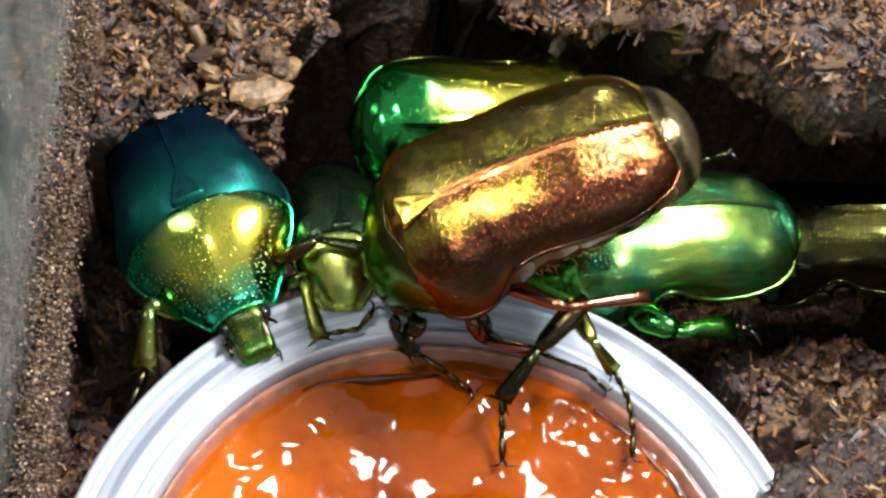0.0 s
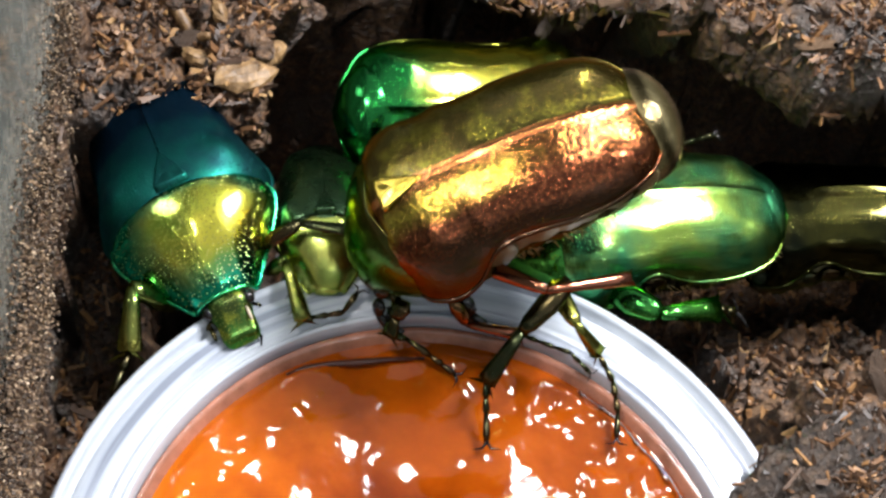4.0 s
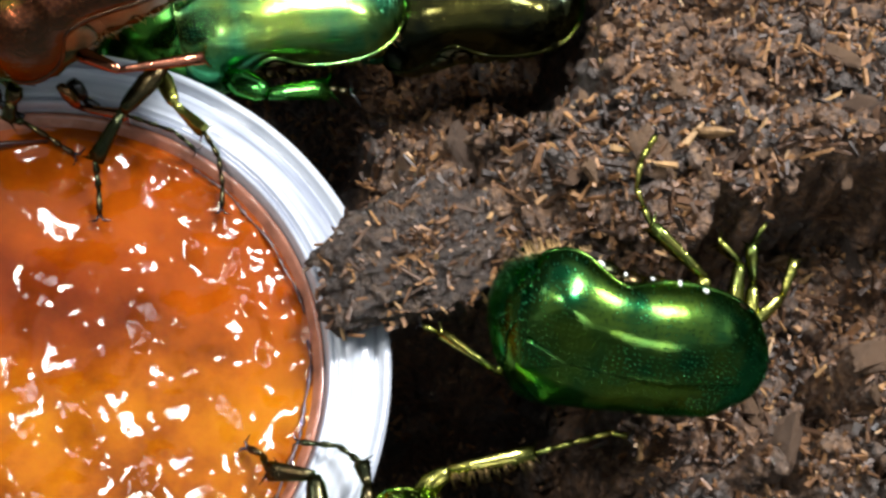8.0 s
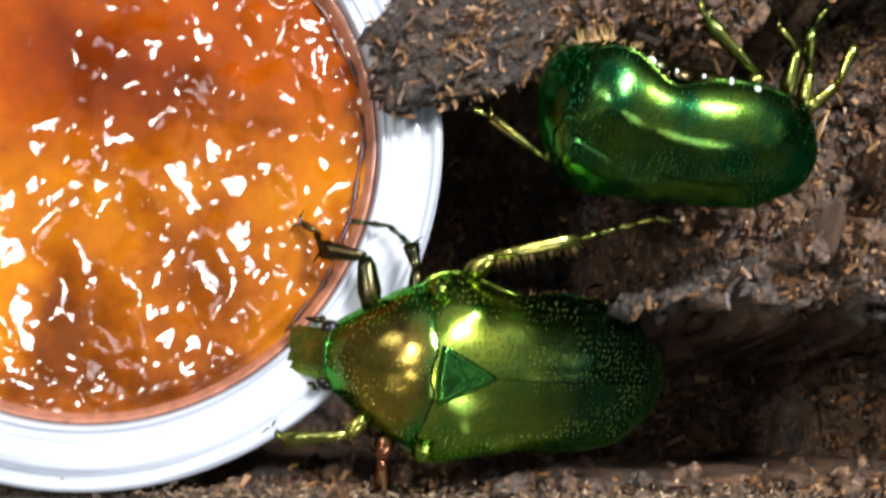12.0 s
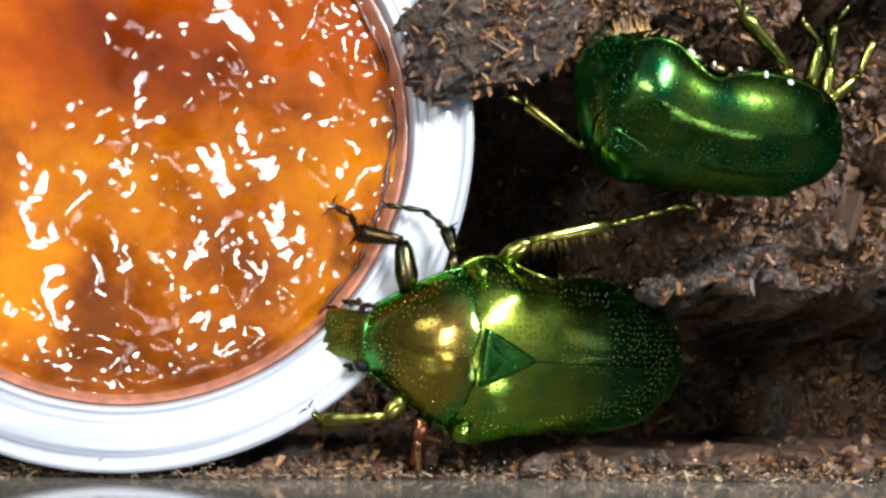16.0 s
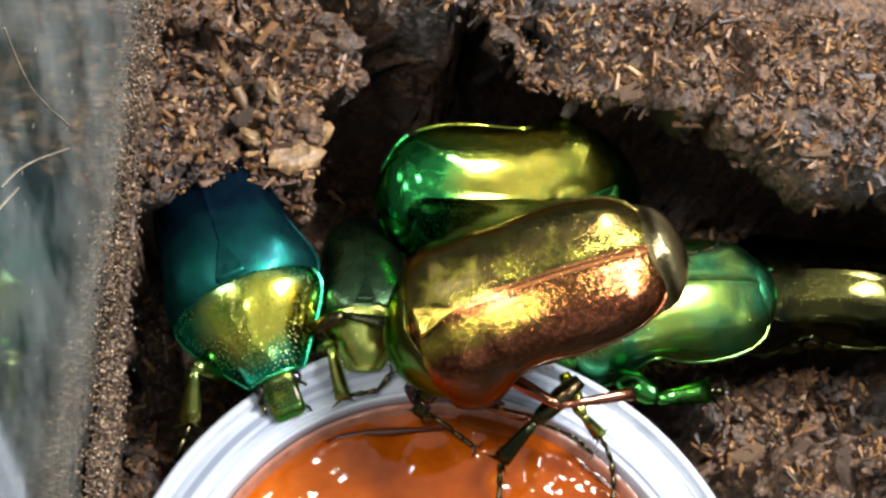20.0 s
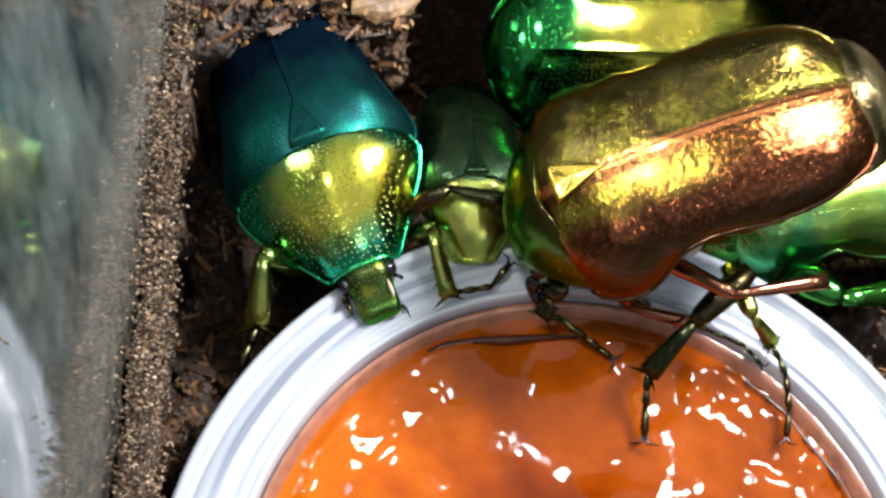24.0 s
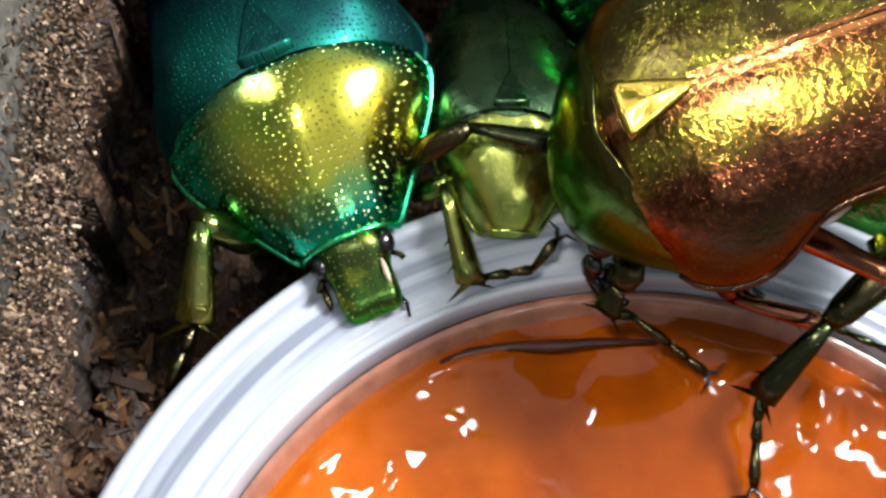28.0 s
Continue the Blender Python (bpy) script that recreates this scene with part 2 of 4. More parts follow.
def soil_material():
    m = Mat("humus_soil")
    big = m.noise(0.9, 4)
    fine = m.noise(0.07, 6, 0.7)
    col = m.ramp(fine, (0.34, (0.022, 0.013, 0.009)), (0.47, (0.085, 0.047, 0.027)), (0.60, (0.20, 0.11, 0.058)), (0.75, (0.44, 0.27, 0.135)))
    grey = m.ramp(m.noise(0.10, 6, 0.7), (0.35, (0.022, 0.018, 0.016)), (0.55, (0.085, 0.068, 0.058)), (0.75, (0.19, 0.155, 0.13)))
    col = m.mix(m.ramp(big, (0.50, (0, 0, 0)), (0.62, (1, 1, 1))), col, grey)
    n1 = m.bump(m.noise(0.16, 6, 0.7), 0.12, 1.0)
    m.bump(m.cells(0.045), 0.025, 0.7, n1)
    m.set(Base_Color=col, Roughness=m.math("MULTIPLY_ADD", m.noise(0.2), 0.6, 0.16), Specular_IOR_Level=0.6)
    return m.m


def chip_material():
    m = Mat("wood_chip")
    rnd = m.node("ShaderNodeNewGeometry").outputs["Random Per Island"]
    col = m.ramp(rnd, (0.0, (0.014, 0.008, 0.005)), (0.40, (0.07, 0.034, 0.017)), (0.75, (0.21, 0.10, 0.042)), (0.94, (0.34, 0.175, 0.068)), (1.0, (0.50, 0.31, 0.14)))
    m.set(Base_Color=m.mix(1.0, col, m.ramp(m.noise(0.05, 4), (0.3, (0.55, 0.55, 0.55)), (0.7, (1, 1, 1))), "MULTIPLY"), Roughness=0.48)
    m.bump(m.noise(0.03, 4), 0.01, 0.6)
    return m.m


def flake_material():
    m = Mat("pale_wood_flake")
    rnd = m.node("ShaderNodeObjectInfo").outputs["Random"]
    col = m.ramp(rnd, (0.0, (0.20, 0.11, 0.045)), (1.0, (0.38, 0.235, 0.105)))
    grain = m.ramp(m.noise(0.06, 5), (0.32, (0.22, 0.18, 0.15)), (0.65, (1, 1, 1)))
    m.set(Base_Color=m.mix(1.0, col, grain, "MULTIPLY"), Roughness=0.5)
    m.bump(m.noise(0.03, 4), 0.01, 0.6)
    return m.m


M_SOIL, M_CHIP, M_FLAKE = soil_material(), chip_material(), flake_material()


def cup_material():
    m = Mat("white_cup_plastic")
    xyz = m.node("ShaderNodeSeparateXYZ", Vector=m.co).outputs
    r = m.math("SQRT", m.math("ADD", m.math("MULTIPLY", xyz["X"], xyz["X"]), m.math("MULTIPLY", xyz["Y"], xyz["Y"])))
    round_ = m.node("ShaderNodeCombineXYZ", X=r, Y=m.math("MULTIPLY", m.math("ARCTAN2", xyz["Y"], xyz["X"]), 0.0006)).outputs[0]
    streak = m.noise(0.085, 3, 0.5, round_)
    tone = m.ramp(streak, (0.34, (0.19, 0.21, 0.26)), (0.42, (0.34, 0.37, 0.43)), (0.55, (0.43, 0.46, 0.51)), (0.75, (0.50, 0.53, 0.58)))
    m.set(Base_Color=tone, Roughness=0.22, Subsurface_Weight=0.25, Subsurface_Radius=(0.002, 0.002, 0.002), Subsurface_Scale=0.5,
          Coat_Weight=0.4, Coat_Roughness=0.08)
    m.bump(m.noise(0.12, 4), 0.01, 0.35)
    return m.m


def jelly_material():
    m = Mat("amber_jelly")
    cloud = m.noise(0.9, 6, 0.6)
    col = m.ramp(cloud, (0.38, (0.11, 0.025, 0.002)), (0.47, (0.205, 0.050, 0.002)), (0.53, (0.28, 0.078, 0.002)), (0.62, (0.35, 0.112, 0.002)))
    # redder, more even colour towards the back of the cup
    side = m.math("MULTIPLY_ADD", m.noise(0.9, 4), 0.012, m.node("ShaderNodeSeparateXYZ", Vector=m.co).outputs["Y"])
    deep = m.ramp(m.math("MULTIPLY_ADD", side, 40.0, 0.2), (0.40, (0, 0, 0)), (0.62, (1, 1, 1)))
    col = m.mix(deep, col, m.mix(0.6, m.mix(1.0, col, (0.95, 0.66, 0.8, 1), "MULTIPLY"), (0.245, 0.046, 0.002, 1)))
    # brighter and yellower colour towards the west wall
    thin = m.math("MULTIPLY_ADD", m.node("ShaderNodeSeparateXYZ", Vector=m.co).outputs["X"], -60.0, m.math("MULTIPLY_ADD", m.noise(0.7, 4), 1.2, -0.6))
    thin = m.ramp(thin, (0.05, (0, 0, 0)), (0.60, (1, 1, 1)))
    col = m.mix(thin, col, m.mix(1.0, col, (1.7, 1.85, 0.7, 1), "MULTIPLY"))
    spot = m.node("ShaderNodeVectorMath", Vector=m.node("ShaderNodeMapping", Vector=m.co, Location=(0.002, -0.0042, 0), Scale=(1, 1.5, 0)).outputs[0])
    spot.operation = "LENGTH"
    spot = m.math("MULTIPLY_ADD", spot.outputs["Value"], 100.0, m.math("MULTIPLY_ADD", m.noise(0.5, 5), 1.4, -0.7))
    col = m.mix(m.ramp(spot, (0.45, (1, 1, 1)), (1.12, (0, 0, 0))), col, m.mix(1.0, col, (0.60, 0.46, 0.4, 1), "MULTIPLY"))
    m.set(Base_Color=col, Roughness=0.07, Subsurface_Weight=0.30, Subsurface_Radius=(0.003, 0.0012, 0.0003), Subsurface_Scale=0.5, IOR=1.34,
          Coat_Weight=0.15, Coat_Roughness=0.03)
    xyz = m.node("ShaderNodeSeparateXYZ", Vector=m.co).outputs
    churn = m.math("MULTIPLY_ADD", xyz["Y"], -0.55, xyz["X"])
    churn = m.ramp(m.math("MULTIPLY_ADD", churn, 50.0, m.noise(0.6, 2)), (0.10, (0.12, 0.12, 0.12)), (0.75, (1, 1, 1)))
    wave = m.mix(1.0, churn, m.noise(0.21, 2, 0.5), "MULTIPLY")
    n1 = m.bump(wave, 0.05, 0.50)
    m.bump(m.mix(0.5, m.noise(0.085, 1, 0.4), churn, "MULTIPLY"), 0.020, 0.42, n1)
    return m.m


def wall_material():
    m = Mat("clear_plastic_wall")
    wide = m.node("ShaderNodeMapping", Vector=m.co, Scale=(1, 1, 0.4)).outputs[0]
    haze = m.ramp(m.noise(0.35, 5, 0.6, wide), (0.38, (0.018, 0.027, 0.025)), (0.70, (0.15, 0.172, 0.165)))
    high = m.math("MULTIPLY_ADD", m.node("ShaderNodeSeparateXYZ", Vector=m.co).outputs["Z"], 100.0, m.math("MULTIPLY", m.noise(0.5, 5), 1.6))
    dust = m.ramp(m.math("MULTIPLY_ADD", high, 0.25, -0.7), (0.30, (1, 1, 1)), (0.75, (0, 0, 0)))
    haze = m.mix(dust, haze, m.ramp(m.noise(0.08, 5, 0.7), (0.35, (0.10, 0.095, 0.08)), (0.65, (0.27, 0.255, 0.22))))
    specks = m.ramp(m.cells(0.13), (0.05, (0.40, 0.37, 0.30)), (0.12, (0, 0, 0)))
    specks = m.mix(m.ramp(m.noise(0.6, 4), (0.48, (1, 1, 1)), (0.60, (0, 0, 0))), specks, (0, 0, 0, 1))
    m.set(Base_Color=m.mix(1.0, haze, specks, "ADD"), Roughness=m.math("MULTIPLY_ADD", m.noise(0.5, 4), 0.12, 0.01), IOR=1.6)
    m.bump(m.noise(0.9, 3), 0.01, 0.3)
    return m.m


M_CUP, M_JELLY, M_WALL = cup_material(), jelly_material(), wall_material()
M_MENISCUS = simple("pink_jelly_skin", (0.40, 0.165, 0.105), 0.10, Coat_Weight=0.4, Coat_Roughness=0.05)
M_RESIDUE = simple("dark_jelly_residue", (0.05, 0.010, 0.004), 0.35)


# ---- mesh helpers ----
def link(name, verts, faces, material, parent=None, label="", smooth=True):
    """One mesh object from points in metres."""
    me = bpy.data.meshes.new(name)
    me.from_pydata([tuple(v) for v in verts], [], faces)
    me.materials.append(material)
    if smooth:
        me.polygons.foreach_set("use_smooth", [True] * len(me.polygons))
    me.update()
    ob = new(name, me)
    if parent:
        ob.parent = parent
    if label:
        ob["label"] = label
    return ob


def grid_faces(nu, nv, wrap=False):
    out = []
    for i in range(nu - 1):
        for j in range(nv if wrap else nv - 1):
            k = (j + 1) % nv
            out.append((i * nv + j, i * nv + k, (i + 1) * nv + k, (i + 1) * nv + j))
    return out


def lathe(profile, n=128, close=False):
    """Turns a profile of (radius, height), in centimetres, about the z axis."""
    verts = [(r * CM * math.cos(2 * math.pi * j / n), r * CM * math.sin(2 * math.pi * j / n), z * CM) for r, z in profile for j in range(n)]
    faces = grid_faces(len(profile), n, True)
    if close:
        k = (len(profile) - 1) * n
        for j in range(n):
            faces.append((k + j, k + (j + 1) % n, (j + 1) % n, j))
    return verts, faces


def tube(points, radii, sides=8, flat=1.0):
    """A closed tube through points in metres."""
    verts, n = [], len(points)
    for i, p in enumerate(points):
        d = (points[min(i + 1, n - 1)] - points[max(i - 1, 0)]).normalized()
        a = d.cross(Vector((0.3, 0.2, 1))).normalized()
        b = d.cross(a)
        for j in range(sides):
            w = 2 * math.pi * j / sides
            verts.append(p + radii[i] * (math.cos(w) * a + flat * math.sin(w) * b))
    faces = grid_faces(n, sides, True)
    faces += [tuple(range(sides - 1, -1, -1)), tuple(range((n - 1) * sides, n * sides))]
    return verts, faces


def hash2(ix, iy, seed):
    h = np.sin(ix * 127.1 + iy * 311.7 + seed * 74.7) * 43758.5453
    return h - np.floor(h)


def value_noise(x, y, cm, seed):
    u, v = x / cm, y / cm
    i, j = np.floor(u), np.floor(v)
    a, b = u - i, v - j
    a, b = a * a * (3 - 2 * a), b * b * (3 - 2 * b)
    top = hash2(i, j, seed) * (1 - a) + hash2(i + 1, j, seed) * a
    low = hash2(i, j + 1, seed) * (1 - a) + hash2(i + 1, j + 1, seed) * a
    return (top * (1 - b) + low * b) - 0.5


def ease(x, lo, hi):
    u = np.clip((x - lo) / (hi - lo), 0, 1)
    return u * u * (3 - 2 * u)


# ---- ground ----
WALL_X, WALL_Y, FAR_X, FAR_Y = -2.18, -2.03, 9.0, 9.0


BASE = -2.7


def soil_height(x, y):
    """Height of the packed soil over the rim, in centimetres."""
    x, y = np.asarray(x, float), np.asarray(y, float)
    wx = x + 0.25 * value_noise(x, y, 0.7, 3) + 0.1 * value_noise(x, y, 0.25, 5)
    wy = y + 0.25 * value_noise(x, y, 0.7, 4) + 0.1 * value_noise(x, y, 0.25, 6)
    z = np.full_like(x, BASE)
    # low ground behind the cup, rising to the back
    z = np.maximum(z, BASE + (0.1 - BASE) * ease(wy, 2.45, 2.8) * ease(-wx + 0.5 * value_noise(x, y, 0.42, 23) + 0.3 * value_noise(x, y, 0.17, 24), 0.86, 1.10))
    # long bank at the back
    edge = 4.30 + 0.62 * ease(wx, -0.25, 0.35) - 0.35 * ease(wx, 0.4, 1.6) - 0.42 * ease(wx, 1.3, 2.8)
    z = np.maximum(z, BASE + (0.2 - BASE + 0.3 * ease(wx, 0.3, 1.5)) * ease(wy, edge - 0.16, edge + 0.08))
    # middle bank between the beetles
    top = 0.1 + 0.75 * ease(wx, 1.7, 3.9)
    south = 0.35 - 0.05 * ease(wx, 2.1, 2.8) + 0.40 * ease(wx, 3.55, 3.85) - 0.25 * ease(wx, 3.2, 4.2) + 0.5 * ease(wx, 3.8, 4.6)
    mid = ease(wx, 1.75, 2.2) * ease(wy, south - 0.1, south + 0.25) * ease(-wy, -1.95 - 0.35 * ease(wx, 2.2, 3.2), -1.35)
    z = np.maximum(z, BASE + (top - BASE) * mid)
    # rough ground right of the far beetles
    z = np.maximum(z, BASE + (-0.25 - BASE) * ease(wx, 3.15, 3.6) * ease(wy, 1.3, 1.9) * ease(-wy, -3.1, -2.5))
    z = np.maximum(z, -1.15 - 3 * ease(1.95 - wx, 0, 0.3) - 3 * ease(1.6 - wy, 0, 0.3) - 3 * ease(wy, 2.35, 2.7))
    z = np.maximum(z, 0.05 - 3 * ease(3.5 - wx, 0, 0.4) - 3 * ease(wy, 3.0, 3.2) - 3 * ease(1.6 - wy, 0, 0.3))
    # bank along the front
    line = -0.62 + 0.45 * ease(wx, 3.3, 4.4)
    z = np.maximum(z, BASE + (0.27 - BASE) * ease(wx, 2.55, 3.1) * ease(-wy, -line - 0.02, -line + 0.3) * ease(wy, -1.35, -0.95))
    z = np.maximum(z, BASE + (0.2 - BASE) * ease(wx, 4.1, 4.9) * ease(-wy, -0.55, -0.2))
    z = np.maximum(z, -0.35 - 3 * ease(3.6 - wx, 0, 0.5) - 3 * ease(wy, 3.0, 3.3) - 3 * ease(-wy, 0.9, 1.1))
    # crumbs heaped along the walls
    z = np.maximum(z, BASE + (-0.2 - BASE) * ease(-wy, 1.55, 1.9))
    z = np.maximum(z, BASE + (0.32 - BASE) * ease(-x - 0.07 * np.clip(y, 0, 2.4) + 0.12 * value_noise(x, y, 0.3, 19), 1.90, 2.00))
    # loose soil between the wall and the cup
    z = np.maximum(z, -0.75 - 2 * ease(wx, -1.9, -1.5) - 2 * ease(wy, 2.5, 2.8))
    # deep pit beside the front beetle
    z -= 2.2 * ease(wx, 2.6, 3.0) * ease(-wy, 0.92, 1.12) * ease(wy, -1.95, -1.8)
    # deep hollow beside the cup
    z -= 0.9 * ease(wx, 1.9, 2.2) * ease(-wx, -2.9, -2.5) * ease(wy, -1.0, -0.7) * ease(-wy, -0.35, 0.0)
    z += 0.18 * value_noise(x, y, 0.5, 11) + 0.16 * value_noise(wx, wy, 0.21, 12) + 0.10 * value_noise(wx, wy, 0.1, 13) + 0.04 * value_noise(x, y, 0.05, 14)
    # cracks between the clumps
    crack = np.minimum(np.abs(value_noise(wx, wy, 0.55, 15)), np.abs(value_noise(wx, wy, 0.38, 16)))
    z -= 0.30 * (1 - ease(crack, 0.0, 0.06)) * ease(value_noise(x, y, 0.9, 17), -0.25, 0.1)
    z = np.maximum(z, -2.85)
    # clear of the cup
    r = np.hypot(x, y)
    return np.where(r < 2.08, np.minimum(z, -0.75 - 0.45 * ease(2.08 - r, 0, 0.25)), z)


def overhang(x, y, z):
    """The upper part of the back bank leans out over the hollow in front of it."""
    return y - 1.1 * ease(z, -0.5, 0.05) * ease(x, -0.2, 0.4) * ease(y, 3.3, 3.75)


def build_ground():
    def axis(lo, fine, hi):
        a = np.arange(lo, fine, 0.028)
        return np.concatenate([a, fine + (hi - fine) * np.linspace(0, 1, 60)])
    xs, ys = axis(WALL_X + 0.004, 5.6, FAR_X), axis(WALL_Y + 0.004, 4.6, FAR_Y)
    gx, gy = np.meshgrid(xs, ys, indexing="ij")
    gz = soil_height(gx, gy)
    gy = overhang(gx, gy, gz)
    steep = ease(np.hypot(*np.gradient(gz, xs, ys)), 1.0, 3.0) * ease(gy, WALL_Y + 0.1, WALL_Y + 0.5)
    gx, gy = (gx + steep * (0.16 * value_noise(gy, gz, 0.22, 31) + 0.08 * value_noise(gy, gz, 0.09, 32)),
              gy + steep * (0.16 * value_noise(gx, gz, 0.22, 33) + 0.08 * value_noise(gx, gz, 0.09, 34)))
    gx = gx - 0.5 * ease(-gz, 0.05, 0.8) * ease(gx, -1.6, -1.1) * ease(-gx, 0.2, 0.5) * ease(gy, 2.4, 2.8)
    gx, gy = np.maximum(gx, WALL_X + 0.004), np.maximum(gy, WALL_Y + 0.004)
    verts = np.stack([gx * CM, gy * CM, (gz + RIM) * CM], -1).reshape(-1, 3)
    nu, nv = gx.shape
    i, j = np.meshgrid(np.arange(nu - 1), np.arange(nv - 1), indexing="ij")
    k = (i * nv + j).ravel()
    faces = np.stack([k, k + nv, k + nv + 1, k + 1], -1)
    ob = link("ground", verts.tolist(), faces.tolist(), M_SOIL)
    tagged(ob, "dark brown humus soil packed in banks and hollows", "soil", kind="structure")


build_ground()


def build_box():
    lean = 0.07
    t = 0.22

    def wall(name, a, b, out, label, h):
        verts = []
        for off in (0.0, t):
            for p, z in ((a, 0), (b, 0), (b, h), (a, h)):
                o = off + lean * (z - RIM)
                verts.append(((p[0] + out[0] * o) * CM, (p[1] + out[1] * o) * CM, z * CM))
        faces = [(0, 1, 2, 3), (7, 6, 5, 4), (0, 4, 5, 1), (1, 5, 6, 2), (2, 6, 7, 3), (3, 7, 4, 0)]
        tagged(link(name, verts, faces, M_WALL, smooth=False), label, "wall", kind="structure")

    text = "scuffed clear plastic box wall with dust specks"
    wall("wall_west", (WALL_X, WALL_Y - 0.6), (WALL_X, FAR_Y), (-1, 0), text, 9.5)
    wall("wall_south", (WALL_X, WALL_Y), (FAR_X, WALL_Y), (0, -1), text, 7.0)
    wall("wall_east", (FAR_X, WALL_Y - 0.6), (FAR_X, FAR_Y + 0.6), (1, 0), text, 9.5)
    wall("wall_north", (WALL_X, FAR_Y), (FAR_X, FAR_Y), (0, 1), text, 9.5)
    x0, x1, y0, y1 = WALL_X - 0.5, FAR_X + 0.5, WALL_Y - 0.5, FAR_Y + 0.5
    verts = [(x * CM, y * CM, z * CM) for z in (-0.25, -0.004) for x, y in ((x0, y0), (x1, y0), (x1, y1), (x0, y1))]
    faces = [(3, 2, 1, 0), (4, 5, 6, 7), (0, 1, 5, 4), (1, 2, 6, 5), (2, 3, 7, 6), (3, 0, 4, 7)]
    tagged(link("floor", verts, faces, M_WALL, smooth=False), "clear plastic floor of the box under the soil", "floor", kind="structure")


build_box()


# ---- the cup of jelly ----
def build_cup():
    cup = tagged(new("jelly_cup"), "white plastic cup of amber jelly sunk in the soil", "cup")
    cup.matrix_world = Matrix.Translation((0, 0, RIM * CM))
    flange = [(1.60, -0.30), (1.625, -0.06), (1.64, 0.0), (1.655, 0.02), (1.67, 0.0), (1.685, -0.015), (1.70, 0.012), (1.715, 0.018), (1.73, -0.008), (1.745, 0.006), (1.80, 0.018), (1.86, 0.016),
              (1.895, 0.008), (1.905, -0.03), (1.925, -0.035), (1.94, 0.02), (1.955, 0.04), (1.98, 0.04), (1.998, 0.02), (2.0, -0.05), (1.97, -0.07), (1.92, -0.07), (1.70, -0.07), (1.665, -0.10), (1.65, -0.30)]
    v, f = lathe(flange, 160, True)
    link("rim", v, f, M_CUP, cup, "glossy white plastic rim with ridges")
    body = [(1.652, -0.29), (1.55, -1.4), (1.42, -2.85), (1.38, -3.0), (0.02, -3.0), (0.02, -2.95), (1.36, -2.95), (1.50, -1.4), (1.602, -0.29)]
    v, f = lathe(body, 96, True)
    link("cup_body", v, f, M_CUP, cup)
    # jelly with a lumpy wet surface
    n, rings = 256, 96
    verts, z0 = [], -0.12
    for i in range(rings + 1):
        r = 1.565 * i / rings
        a = np.linspace(0, 2 * np.pi, n, endpoint=False)
        x, y = r * np.cos(a), r * np.sin(a)
        mask = 0.3 + 0.7 * ease(x - 0.55 * y, -0.9, 0.5)
        lump = 0.075 * value_noise(0.8 * x - 0.6 * y, 0.6 * x + 0.8 * y, 0.55, 21)
        lump = lump + mask * (0.10 * value_noise(0.95 * x + 0.31 * y, 0.95 * y - 0.31 * x, 0.26, 22) + 0.035 * value_noise(0.5 * x - 0.87 * y, 0.87 * x + 0.5 * y, 0.13, 23))
        lump = lump + (0.045 * value_noise(x, y, 0.11, 25) + 0.02 * value_noise(x, y, 0.06, 26)) * float(ease(r, 1.15, 1.3))
        z = z0 + lump * float(1 - ease(r, 1.48, 1.565)) - 0.02 * float(ease(r, 1.47, 1.55)) + 0.09 * ((r / 1.55) ** 2 - 1)
        verts += [(p * CM, q * CM, s * CM) for p, q, s in zip(x, y, z)]
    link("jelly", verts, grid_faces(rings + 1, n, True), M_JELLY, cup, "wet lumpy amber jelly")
    v, f = lathe([(1.54, -0.20), (1.560, -0.135), (1.590, -0.105), (1.614, -0.06), (1.619, -0.08), (1.60, -0.28)], 128)
    link("jelly_skin", v, f, M_MENISCUS, cup, "thin pink film of jelly up the cup wall")
    for a0, a1 in ((-44, 8), (14, 58)):
        pts = [Vector(((1.535 + 0.010 * math.sin(7 * a) + 0.007 * math.sin(23 * a + 1)) * CM * math.cos(a), (1.535 + 0.010 * math.sin(7 * a) + 0.007 * math.sin(23 * a + 1)) * CM * math.sin(a), -0.118 * CM)) for a in np.radians(np.linspace(a0, a1, 40))]
        v, f = tube(pts, [(0.004 + 0.016 * abs(math.sin(i * 1.7) * math.sin(i * 0.43))) * CM for i in range(40)], 6, 0.5)
        link("residue_line", v, f, M_RESIDUE, cup, "dark dried jelly line")
    pts = [Vector((x * CM, y * CM, -0.118 * CM)) for x, y in ((-0.80, 1.30), (-0.70, 1.345), (-0.55, 1.385), (-0.42, 1.40), (-0.25, 1.43), (-0.05, 1.45))]
    v, f = tube(pts, [0.010 * CM, 0.022 * CM, 0.018 * CM, 0.024 * CM, 0.018 * CM, 0.010 * CM], 6, 0.8)
    link("residue_line", v, f, M_RESIDUE, cup, "dark dried jelly line")


build_cup()


# ---- beetles ----
def table(x, rows):
    xs, ys = zip(*rows)
    d = max(0.0, min(0.09, x - xs[0], xs[-1] - x))
    return float(np.mean(np.interp(x + d * np.linspace(-1, 1, 9), xs, ys)))


